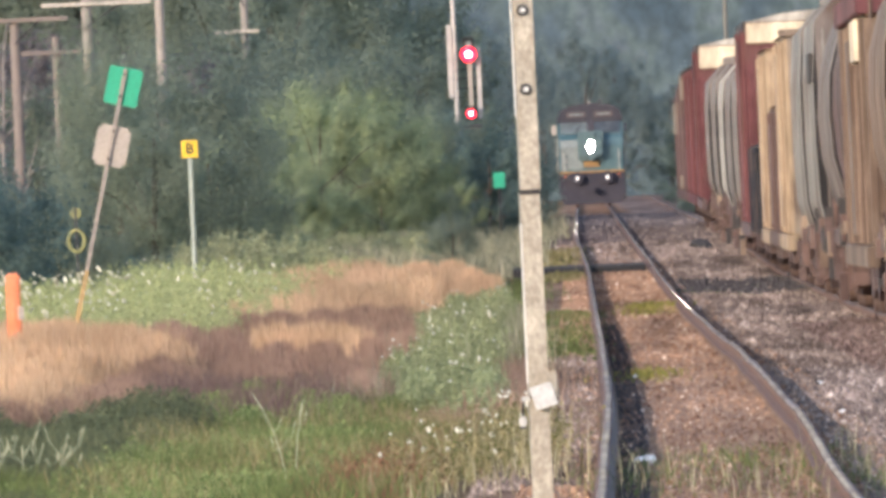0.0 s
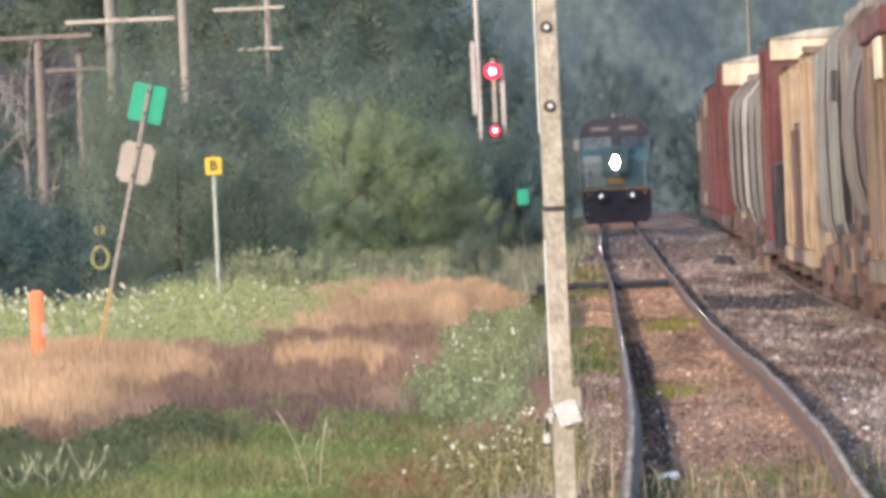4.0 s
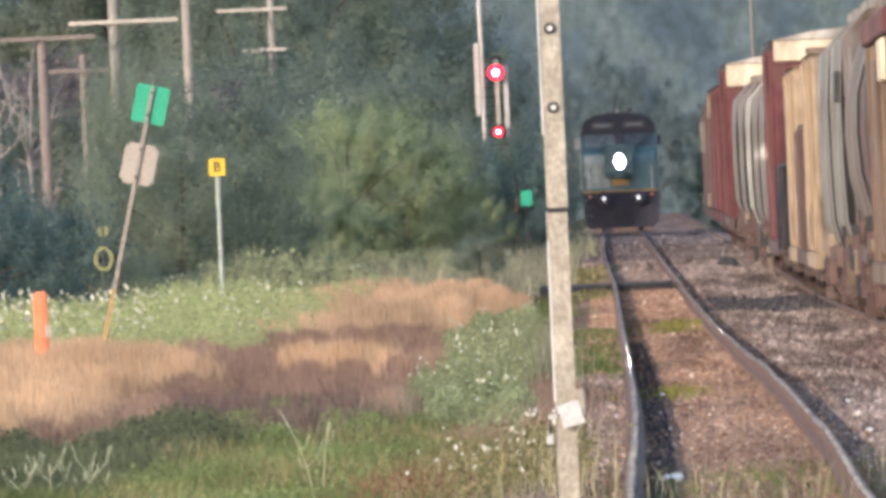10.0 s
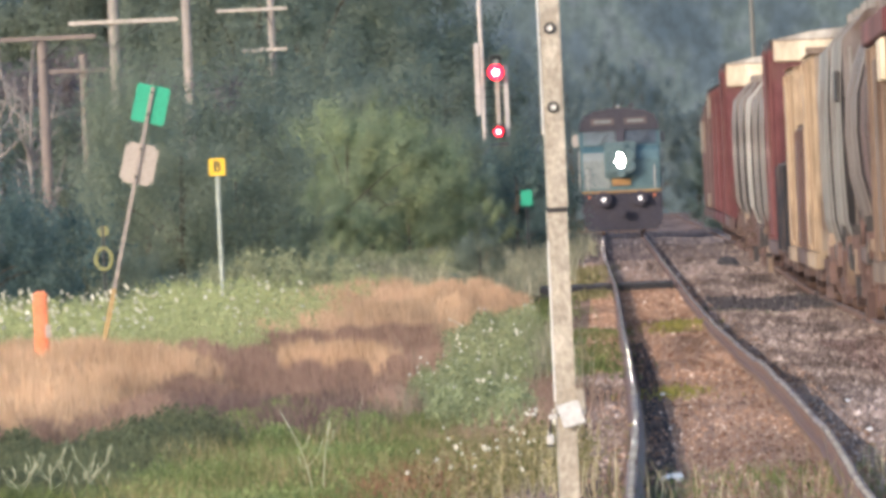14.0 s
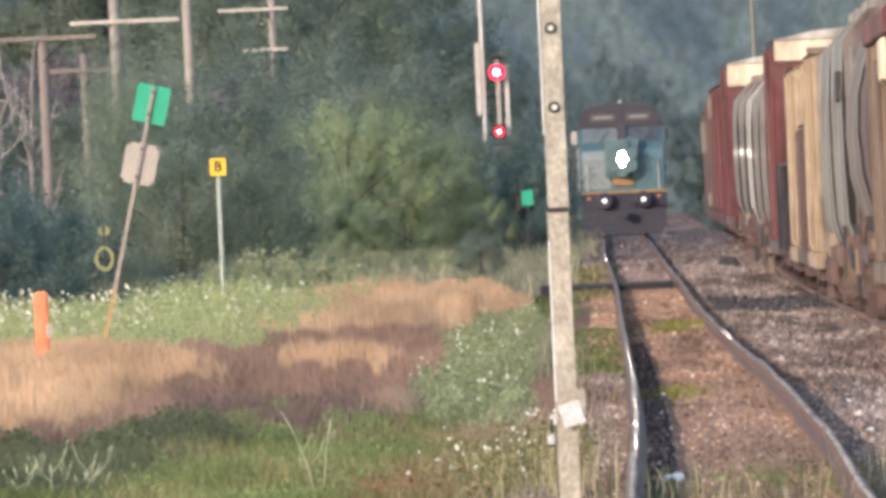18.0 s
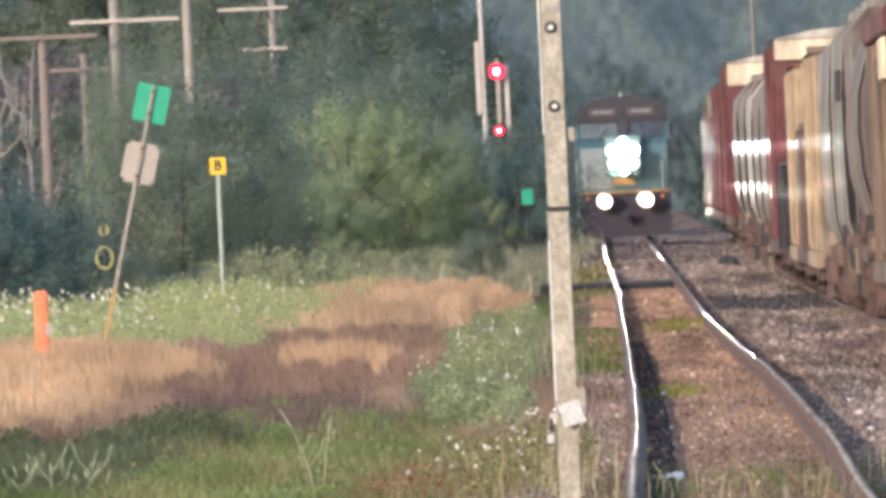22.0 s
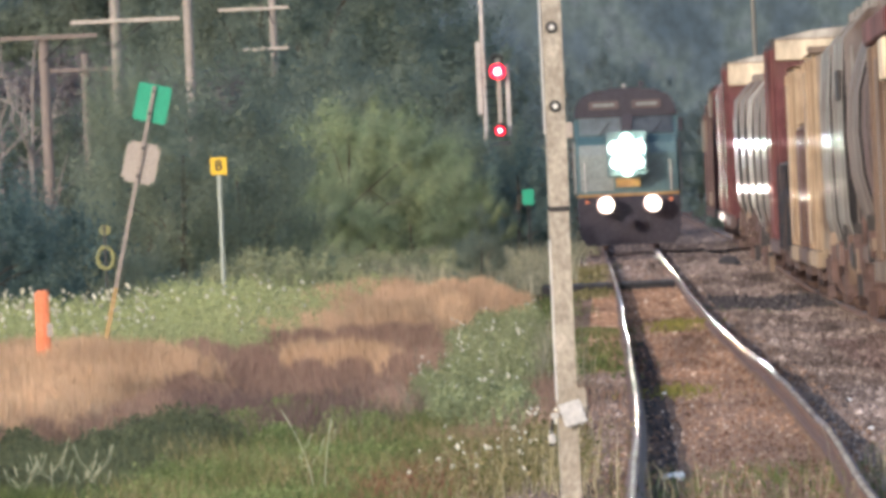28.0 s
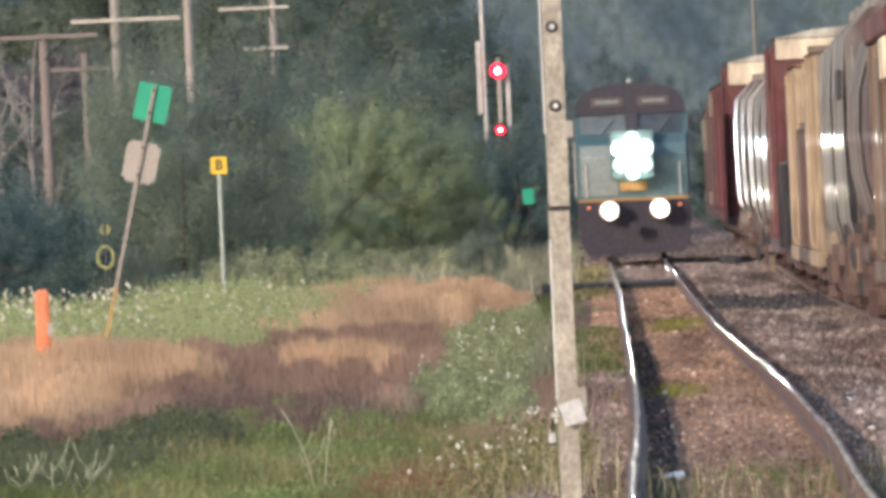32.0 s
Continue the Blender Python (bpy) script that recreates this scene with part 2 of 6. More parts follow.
# ---- mesh helpers ----
def grid_mesh(name, verts, faces, material, smooth=False):
    """A mesh from arrays: verts n x 3, faces m x 3 or m x 4."""
    me = bpy.data.meshes.new(name)
    v, f = np.ascontiguousarray(verts, np.float32), np.ascontiguousarray(faces, np.int32)
    k = f.shape[1]
    me.vertices.add(len(v))
    me.vertices.foreach_set("co", v.ravel())
    me.loops.add(f.size)
    me.loops.foreach_set("vertex_index", f.ravel())
    me.polygons.add(len(f))
    me.polygons.foreach_set("loop_start", np.arange(0, f.size, k, dtype=np.int32))
    me.polygons.foreach_set("use_smooth", np.full(len(f), smooth))
    me.update(calc_edges=True)
    me.materials.append(material)
    return me


def part(name, bm, material, parent=None, label="", smooth=False):
    """Links a bmesh, or a mesh, as one object under a thing or a part."""
    if isinstance(bm, bmesh.types.BMesh):
        me = bpy.data.meshes.new(name)
        bm.normal_update()
        for f in bm.faces:
            f.smooth = smooth
        bm.to_mesh(me)
        bm.free()
        me.materials.append(material)
    else:
        me = bm
    ob = new(name, me)
    if parent:
        ob.parent = parent
    return tagged(ob, label=label)


def box(bm, x0, x1, y0, y1, z0, z1, bevel=0.0):
    m = Matrix.Translation(((x0 + x1) / 2, (y0 + y1) / 2, (z0 + z1) / 2)) @ Matrix.Diagonal((x1 - x0, y1 - y0, z1 - z0, 1))
    vs = bmesh.ops.create_cube(bm, size=1, matrix=m)["verts"]
    if bevel:
        es = list({e for v in vs for e in v.link_edges})
        bmesh.ops.bevel(bm, geom=es, offset=bevel, segments=2, affect="EDGES", clamp_overlap=True)
    return bm


def boxed(*a, bevel=0.0):
    return box(bmesh.new(), *a, bevel=bevel)


def rod(bm, p, q, r, r2=None, n=8):
    """A tapered rod from p to q."""
    p, q = Vector(p), Vector(q)
    d = q - p
    m = Matrix.Translation((p + q) / 2) @ d.to_track_quat("Z", "Y").to_matrix().to_4x4()
    bmesh.ops.create_cone(bm, cap_ends=True, segments=n, radius1=r, radius2=r if r2 is None else r2, depth=d.length, matrix=m)
    return bm


def prism(bm, outline, axis, a, b):
    """An outline of (u, v) swept from a to b along axis 'x' (u=y, v=z), 'y' (u=x, v=z)."""
    def at(u, v, w):
        return (w, u, v) if axis == "x" else (u, w, v)
    lo, hi = [bm.verts.new(at(u, v, a)) for u, v in outline], [bm.verts.new(at(u, v, b)) for u, v in outline]
    n = len(outline)
    for i in range(n):
        bm.faces.new((lo[i], lo[(i + 1) % n], hi[(i + 1) % n], hi[i]))
    bm.faces.new(lo), bm.faces.new(hi[::-1])
    bmesh.ops.recalc_face_normals(bm, faces=bm.faces)
    return bm


def thing(name, label, category, m=None, group="", kind=""):
    ob = tagged(new(name), label, category, group, kind)
    if m is not None:
        ob.matrix_basis = m
    return ob


# ---- the lie of the line: rail height and centre of the running track along Y ----
S = np.arange(-400.0, 5001.0)
RAIL_DROP = [(-400, 2.02), (125, 2.01), (152, 2.02), (175, 2.06), (205, 2.11), (255, 2.26), (326, 2.41), (425, 2.46), (470, 2.33), (536, 2.06), (600, 2.0), (5000, 2.0)]
RAIL_X = [(-400, 0.80), (100, 0.80), (125, 0.83), (137, 0.88), (152, 0.92), (175, 0.96), (205, 0.97), (255, 0.98), (326, 0.97), (425, 0.96), (460, 0.92), (500, 0.80),
          (536, 0.70), (596, 0.67), (660, 0.68), (760, 0.70), (875, 0.74), (5000, 0.78)]


def eased(table, width):
    v = np.interp(S, [p[0] for p in table], [p[1] for p in table])
    k = np.ones(width) / width
    return np.convolve(np.pad(v, width // 2, "edge"), k, "valid")


ZR = EYE_Z - eased(RAIL_DROP, 31)
XR = eased(RAIL_X, 25)
SIDING = 4.27                      # from one track's centre to the other's


def rail_z(y):
    return np.interp(y, S, ZR)


def rail_x(y):
    return np.interp(y, S, XR)


def ground_z(x, y):
    """The ground sheet: a ballast bed 0.2 below the railheads, the field a little lower."""
    x, y = np.asarray(x, float), np.asarray(y, float)
    d = np.interp(x, [-60, -9, -3, -1.2, -0.6, 2.6, 3.4, 4.0, 7.4, 9.5, 60], [0.5, 0.42, 0.40, 0.34, 0.20, 0.20, 0.27, 0.22, 0.22, 0.7, 0.8])
    far = np.clip((np.abs(x) - 60) / 200, 0, 1)
    return (rail_z(y) - d) * (1 - far) + (-0.4) * far


def build_ground():
    xs = np.concatenate([[-3500, -1500, -600, -250, -120, -60, -40, -30], np.arange(-24, 14.01, 0.4), [18, 25, 40, 60, 120, 250, 600, 1500, 3500]])
    ys = np.concatenate([[-1500, -600, -300], np.arange(-200, 1000, 4.0), np.arange(1000, 1400, 40), [1600, 2000, 3000, 4800]])
    X, Y = np.meshgrid(xs, ys)
    rng = np.random.default_rng(3)
    Z = ground_z(X, Y) + rng.normal(0, 0.012, X.shape) * ((X < -1.0) & (X > -15))
    n, k = X.shape
    i = (np.arange(n - 1)[:, None] * k + np.arange(k - 1)[None]).ravel()
    faces = np.stack([i, i + 1, i + k + 1, i + k], 1)
    ob = new("ground", grid_mesh("ground", np.stack([X.ravel(), Y.ravel(), Z.ravel()], 1), faces, M_GROUND, True))
    tagged(ob, "brown earth and gravel ground along the railway line", "ground", kind="structure")


RAIL_OUTLINE = [(-0.030, -0.009), (-0.018, -0.0027), (-0.006, 0.0), (0.006, 0.0), (0.018, -0.0027), (0.030, -0.009), (0.030, -0.035), (0.010, -0.05), (0.009, -0.135),
                (0.07, -0.155), (0.07, -0.165), (-0.07, -0.165), (-0.07, -0.155), (-0.009, -0.135), (-0.010, -0.05), (-0.030, -0.035)]


def rail_mesh(offset, drop):
    ys = np.concatenate([np.arange(-60, 700, 2.2), np.arange(700, 1300, 20.0)])
    rng = np.random.default_rng(int(offset * 100) % 1000)
    xs = rail_x(ys) + offset + rng.normal(0, 0.004, len(ys))
    knots = np.arange(-80, 1320, 7.0)
    zs = rail_z(ys) - drop + rng.normal(0, 0.003, len(ys)) + np.interp(ys, knots, rng.normal(0, 0.010, len(knots)))
    o = np.array(RAIL_OUTLINE)
    n, k = len(ys), len(o)
    V = np.empty((n, k, 3))
    V[:, :, 0], V[:, :, 1], V[:, :, 2] = xs[:, None] + o[None, :, 0], ys[:, None], zs[:, None] + o[None, :, 1]
    i, j = np.meshgrid(np.arange(n - 1), np.arange(k), indexing="ij")
    f = np.stack([i * k + j, (i + 1) * k + j, (i + 1) * k + (j + 1) % k, i * k + (j + 1) % k], 2)
    me = grid_mesh("rail", V.reshape(-1, 3), f.reshape(-1, 4), M_RUST)
    me.materials.append(M_RAIL)
    idx = np.where(np.isin(j.ravel(), (0, 1, 2, 3, 4, 5, 15)), 1, 0).astype(np.int32)
    me.polygons.foreach_set("material_index", idx)
    return me


def build_track(label, offset, drop, y_from):
    track = thing("railway_track", label, "railway track", kind="structure")
    for side in (-0.7525, 0.7525):
        part("rail", rail_mesh(offset + side, drop), None, track, "steel rail with a bright worn head and rusty sides")
    bm = boxed(-1.3, 1.3, -0.115, 0.115, -0.17, 0, bevel=0.012)
    me = bpy.data.meshes.new("sleeper")
    bm.to_mesh(me)
    bm.free()
    me.materials.append(M_SLEEPER)
    rng = np.random.default_rng(5)
    for k in range(300):
        y = y_from + k * 0.54
        ob = new("sleeper", me)
        ob.parent = track
        ob.matrix_basis = pose(float(rail_x(y)) + offset + rng.normal(0, 0.02), y, float(rail_z(y)) - drop - 0.196, 0, 0, rng.normal(0, 0.6))
    ys = np.arange(y_from + 162, 700, 0.54)
    base = np.array([(x, y, z) for x in (-1.3, 1.3) for y in (-0.115, 0.115) for z in (-0.17, 0)])
    q = np.array([(0, 1, 3, 2), (4, 6, 7, 5), (0, 4, 5, 1), (2, 3, 7, 6), (1, 5, 7, 3)])
    c = np.stack([rail_x(ys) + offset, ys, rail_z(ys) - drop - 0.196], 1)
    V = (c[:, None] + base[None]).reshape(-1, 3)
    Fq = (np.arange(len(ys))[:, None, None] * 8 + q[None]).reshape(-1, 4)
    tagged(part("far_sleepers", grid_mesh("far_sleepers", V, Fq, M_SLEEPER), None, track), kind="stuff")
    return track


def stones(name, label, n, x0, x1, y0, y1, size, material, seed, lift=0.0):
    rng = np.random.default_rng(seed)
    x, y = rng.uniform(x0, x1, n), y0 + (y1 - y0) * rng.random(n) ** 1.3
    x = x + rail_x(y) - 0.95
    for off in (-0.7525, 0.7525, SIDING - 0.7525, SIDING + 0.7525):
        near = np.abs(x - rail_x(y) - off) < 0.09
        x[near] += 0.2
    z = ground_z(x, y) + lift
    r = size * rng.uniform(0.5, 1.3, n) * np.where(rng.random(n) < 0.04, rng.uniform(1.5, 2.4, n), 1.0) * (1 + (y - 100) / 600)
    o = np.array([(1, 0, -0.3), (0, 1, -0.3), (-1, 0, -0.3), (0, -1, -0.3), (0, 0, 0.8)], float)
    V = o[None] * (1 + rng.uniform(-0.35, 0.35, (n, 5, 1)))
    a = rng.uniform(0, 6.28, n)
    c, s = np.cos(a)[:, None], np.sin(a)[:, None]
    W = np.stack([V[..., 0] * c - V[..., 1] * s, V[..., 0] * s + V[..., 1] * c, V[..., 2]], 2) * r[:, None, None] + np.stack([x, y, z], 1)[:, None]
    q = np.array([(0, 1, 4), (1, 2, 4), (2, 3, 4), (3, 0, 4)])
    Fq = (np.arange(n)[:, None, None] * 5 + q[None]).reshape(-1, 3)
    tagged(new(name, grid_mesh(name, W.reshape(-1, 3), Fq, material)), label, "gravel", kind="stuff")


# ---- grass, weeds and flowers ----
M_TAN = foliage("dry tan grass", ((0.0, (0.56, 0.362, 0.21)), (0.5, (0.668, 0.456, 0.276)), (1.0, (0.76, 0.55, 0.35))), 0.7, 0.6, 0.2, 0.7, (1, 0.06, 1))
M_BROWN = foliage("purple-brown grass heads", ((0.0, (0.27, 0.166, 0.124)), (0.5, (0.34, 0.22, 0.162)), (1.0, (0.475, 0.329, 0.227))), 0.7, 0.55, 0.26, 0.7, (1, 0.06, 1))
M_PURPLE = foliage("dark purple grass heads", ((0.0, (0.10, 0.065, 0.06)), (0.5, (0.16, 0.105, 0.09)), (1.0, (0.26, 0.19, 0.15))), 0.7, 0.4, 0.3, 0.6)
M_GRASS = foliage("green grass", ((0.0, (0.06, 0.082, 0.028)), (0.5, (0.105, 0.142, 0.045)), (1.0, (0.21, 0.222, 0.085))), 0.6, 0.35, 0.5, 0.7)
M_WEED = foliage("leafy weeds", ((0.0, (0.35, 0.382, 0.17)), (0.6, (0.424, 0.456, 0.212)), (1.0, (0.509, 0.525, 0.27))), 0.6, 0.5, 0.25, 0.4)
M_PALE = foliage("pale dry stems", ((0.0, (0.24, 0.2, 0.104)), (1.0, (0.48, 0.424, 0.272))), 0.7, 0.3, 0.1, 0.5)
M_PETAL = foliage("white flower heads", ((0.0, (0.62, 0.62, 0.50)), (1.0, (0.86, 0.85, 0.76))), 0.7, 0.2, 0.05, 0.5)
M_YFLOWER = foliage("yellow-green weeds", ((0.0, (0.12, 0.13, 0.035)), (1.0, (0.27, 0.24, 0.06))), 0.7, 0.3, 0.1, 0.5)
M_CARROT = foliage("wild carrot leaves", ((0.0, (0.185, 0.212, 0.105)), (0.6, (0.262, 0.292, 0.15)), (1.0, (0.365, 0.392, 0.215))), 0.7, 0.35, 0.25, 0.5)
M_LUSH = foliage("fresh green weeds", ((0.0, (0.11, 0.15, 0.05)), (0.6, (0.19, 0.24, 0.085)), (1.0, (0.30, 0.34, 0.14))), 0.7, 0.35, 0.25, 0.5)
# green darkened so that shade below the tall grass is in the colour
M_SHADEWEED = foliage("weeds darkened as shade", ((0.0, (0.065, 0.080, 0.047)), (0.6, (0.10, 0.116, 0.064)), (1.0, (0.15, 0.158, 0.088))), 0.7, 0.3, 0.3, 0.6)
M_OLIVE = foliage("olive and straw grass", ((0.0, (0.096, 0.096, 0.036)), (0.5, (0.176, 0.16, 0.068)), (1.0, (0.368, 0.304, 0.16))), 0.7, 0.35, 0.3, 0.6)
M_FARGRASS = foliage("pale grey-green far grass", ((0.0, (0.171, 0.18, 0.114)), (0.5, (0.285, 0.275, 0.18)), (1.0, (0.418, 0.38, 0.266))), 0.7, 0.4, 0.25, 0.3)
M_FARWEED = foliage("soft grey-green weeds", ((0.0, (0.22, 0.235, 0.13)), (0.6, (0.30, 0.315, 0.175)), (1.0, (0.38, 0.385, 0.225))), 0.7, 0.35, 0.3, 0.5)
M_DOCK = foliage("dead red-brown dock", ((0.0, (0.136, 0.0638, 0.0425)), (1.0, (0.255, 0.136, 0.085))), 0.8, 0.15, 0.2, 0.8)


def blades(x, y, height, width, lean, rng):
    """Curved grass blades at the points (x, y): three triangles each."""
    n = len(x)
    z = ground_z(x, y) - 0.02
    a, f = rng.uniform(0, 6.283, n), rng.uniform(0, 6.283, n)
    d = np.stack([np.cos(a), np.sin(a), np.zeros(n)], 1) * (lean * height * rng.uniform(0.3, 1.3, n))[:, None]
    w = np.stack([np.cos(f), np.sin(f) * 0.6, np.zeros(n)], 1) * (width / 2)[:, None]
    p = np.stack([x, y, z], 1)
    up = np.stack([np.zeros(n), np.zeros(n), height], 1)
    mid, tip = p + up * 0.6 + d * 0.35, p + up + d
    V = np.stack([p - w, p + w, mid - w * 0.8, mid + w * 0.8, tip], 1)
    F3 = (np.arange(n)[:, None, None] * 5 + np.array([(0, 1, 3), (0, 3, 2), (2, 3, 4)])[None]).reshape(-1, 3)
    return V.reshape(-1, 3), F3, tip, mid


def flecks(c, size, rng, flat=1.0, upright=0.0, facing=None, tidy=0.45):
    """Small leaf-shaped quads round the points c."""
    n = len(c)
    u, v = rng.normal(size=(n, 3)), rng.normal(size=(n, 3))
    u[:, 2] *= flat
    u = u * (1 - upright) + np.array([0, 0, upright * 2.0])
    v[:, 2] *= flat
    u /= np.linalg.norm(u, axis=1)[:, None]
    if facing is not None:
        nrm = facing + rng.normal(0, tidy, (n, 3))
        nrm /= np.linalg.norm(nrm, axis=1)[:, None]
        u -= nrm * np.sum(u * nrm, 1)[:, None]
        u /= np.linalg.norm(u, axis=1)[:, None]
        v = np.cross(nrm, u)
    v -= u * np.sum(u * v, 1)[:, None]
    v /= np.linalg.norm(v, axis=1)[:, None] + 1e-9
    s = (size * rng.uniform(0.6, 1.3, n))[:, None] if np.isscalar(size) else size[:, None]
    V = np.stack([c - u * s, c + v * s * (0.5 - 0.51 * upright), c + u * s, c - v * s * (0.5 - 0.51 * upright)], 1)
    return V.reshape(-1, 3), np.arange(4 * n).reshape(-1, 4)


def scatter(n, x0, x1, y0, y1, rng, edge=0.25):
    """Points in a box whose edges are ragged, in loose tufts."""
    m = max(6, n // 14)
    tx, ty = rng.uniform(x0, x1, m), rng.uniform(y0, y1, m)
    wave = np.array([noise.noise((a * 0.5, b * 0.03, x0)) for a, b in zip(tx, ty)])
    tx, ty = tx + 0.9 * wave * min(1.0, (x1 - x0) / 3), ty + wave * 0.25 * (y1 - y0)
    k = rng.integers(0, m, n)
    x, y = tx[k] + rng.normal(0, edge * 0.8, n), ty[k] + rng.normal(0, edge * 12, n)
    return x, y


def grass_patch(name, label, n, region, height, width, lean, material, seed, plumes=0, plume_size=0.03):
    rng = np.random.default_rng(seed)
    x, y = scatter(n, *region, rng)
    tuft = 0.75 + 0.5 * np.array([noise.noise((a * 0.9, b * 0.12, seed)) for a, b in zip(x[:4000], y[:4000])]).mean()
    h = height * tuft * rng.uniform(0.55, 1.2, n) * (1 + 0.35 * np.sin(x * 2.1 + seed) * np.sin(y * 0.23 + x))
    V, F3, tip, mid = blades(x, y, h, np.full(n, width) * rng.uniform(0.6, 1.4, n), lean, rng)
    if plumes:
        t = rng.random((n, plumes, 1))
        c = (mid[:, None] * (1 - t) * 0.55 + tip[:, None] * (t + (1 - t) * 0.45) + rng.normal(0, 0.012, (n, plumes, 3))).reshape(-1, 3)
        V2, F4 = flecks(c, plume_size, rng, upright=0.85)
        F4 = F4 + len(V)
        F3 = np.concatenate([F3, F4[:, [0, 1, 2]]])
        V = np.concatenate([V, V2])
    tagged(new(name, grid_mesh(name, V, F3, material)), label, "grass", kind="stuff")
    return tip


def tussocks(name, label, n, mounds, width, lean, material, seed, plumes, plume_size):
    """Tall grass in rounded tussocks, highest in the middle of each and thin at its rim."""
    rng = np.random.default_rng(seed)
    m = np.array(mounds, float)
    k = rng.choice(len(m), n, p=m[:, 2] * m[:, 3] / np.sum(m[:, 2] * m[:, 3]))
    r, a = np.abs(rng.normal(0, 0.55, n)), rng.uniform(0, 6.283, n)
    x, y = m[k, 0] + m[k, 2] * r * np.cos(a), m[k, 1] + m[k, 3] * r * np.sin(a)
    h = m[k, 4] * rng.uniform(0.6, 1.12, n) * (1.03 - 0.30 * np.minimum(r, 1.4) ** 2)
    V, F3, tip, mid = blades(x, y, h, np.full(n, width) * rng.uniform(0.6, 1.4, n), lean, rng)
    t = rng.random((n, plumes, 1))
    c = (mid[:, None] * (1 - t) * 0.55 + tip[:, None] * (t + (1 - t) * 0.45) + rng.normal(0, 0.014, (n, plumes, 3))).reshape(-1, 3)
    V2, F4 = flecks(c, plume_size, rng, upright=0.85)
    F3 = np.concatenate([F3, F4[:, [0, 1, 2]] + len(V)])
    tagged(new(name, grid_mesh(name, np.concatenate([V, V2]), F3, material)), label, "grass", kind="stuff")


def weed_patch(name, label, n, region, height, leaf, material, seed, leaves=9, flowers=0, flower_size=0.045, flower_name="white_flowers"):
    """Upright leafy stems, each with leaves, and flat flower heads on some of them."""
    rng = np.random.default_rng(seed)
    if len(region) > 4:
        # rounded clumps: x, y, half width, half depth, height
        c = np.array(region, float)
        k = rng.integers(0, len(c), n)
        r, a = np.abs(rng.normal(0, 0.55, n)), rng.uniform(0, 6.283, n)
        x, y = c[k, 0] + c[k, 2] * r * np.cos(a), c[k, 1] + c[k, 3] * r * np.sin(a)
        h = c[k, 4] * rng.uniform(0.6, 1.1, n) * (1.05 - 0.35 * np.minimum(r, 1.4) ** 2)
    else:
        x, y = scatter(n, *region, rng)
        h = height * rng.uniform(0.5, 1.15, n)
    V, F3, tip, mid = blades(x, y, h, np.full(n, 0.012), 0.15, rng)
    base = np.stack([x, y, ground_z(x, y)], 1)
    t = rng.random((n, leaves, 1)) ** 0.8
    c = base[:, None] * (1 - t) + tip[:, None] * t + rng.normal(0, 0.09, (n, leaves, 3)) * (1.15 - t)
    V2, F4 = flecks(c.reshape(-1, 3), leaf, rng, 0.8)
    F4 = F4 + len(V)
    V, F3 = np.concatenate([V, V2]), np.concatenate([F3, F4[:, [0, 1, 2]], F4[:, [0, 2, 3]]])
    tagged(new(name, grid_mesh(name, V, F3, material)), label, "weeds", kind="stuff")
    if flowers:
        pick = rng.choice(n, flowers, replace=False)
        top = tip[pick] + np.array([0, 0, 0.09])
        ang = np.linspace(0, 2 * np.pi, 7)[:-1]
        r = flower_size * rng.uniform(0.6, 1.35, flowers)
        ring = np.stack([np.cos(ang), np.sin(ang), np.zeros(6)], 1)
        tiltx, tilty = rng.normal(-0.2, 0.3, flowers), rng.normal(-0.75, 0.35, flowers)
        P = ring[None] * r[:, None, None]
        P[:, :, 2] = P[:, :, 0] * tiltx[:, None] + P[:, :, 1] * tilty[:, None]
        V3 = np.concatenate([(top + np.array([0, 0, 0.02]))[:, None], P + top[:, None], (top - np.array([0, 0, 0.012]))[:, None]], 1).reshape(-1, 3)
        tri = np.array([(0, 1 + i, 1 + (i + 1) % 6) for i in range(6)] + [(7, 1 + (i + 1) % 6, 1 + i) for i in range(6)])
        F5 = (np.arange(flowers)[:, None, None] * 8 + tri[None]).reshape(-1, 3)
        tagged(new(flower_name, grid_mesh(flower_name, V3, F5, M_PETAL)), "flat white wild carrot flower heads above the weeds", "flowers", kind="stuff")


# ---- trees ----
def leaf_material(name, dark, mid, light, patch=0.3, thin=0.6):
    lo, hi = (tuple(0.5 * a + 0.5 * b for a, b in zip(c, mid)) for c in (dark, light))
    return foliage(name, ((0.0, lo), (0.55, mid), (1.0, hi)), 0.8, thin, patch, 0.8)


M_TWIG = leaf_material("grey-brown twigs", (0.16, 0.14, 0.14), (0.23, 0.20, 0.195), (0.30, 0.27, 0.25))
M_LEAF_LIGHT = leaf_material("bright willow leaves", (0.19, 0.235, 0.142), (0.29, 0.342, 0.192), (0.405, 0.455, 0.245), thin=0.4)
M_LEAF_MID = leaf_material("mid green leaves", (0.172, 0.205, 0.166), (0.216, 0.252, 0.192), (0.266, 0.302, 0.216))
M_LEAF_NEAR = leaf_material("olive-green leaves", (0.171, 0.199, 0.146), (0.228, 0.262, 0.188), (0.296, 0.331, 0.228))
M_LEAF_DARK = leaf_material("dark green leaves", (0.098, 0.138, 0.130), (0.138, 0.195, 0.172), (0.182, 0.242, 0.192))
# far leaves tinted blue-grey, with haze put into their colour
M_LEAF_HAZE = leaf_material("leaves tinted blue-grey for haze", (0.16, 0.198, 0.193), (0.198, 0.242, 0.231), (0.237, 0.281, 0.264), 0.3)


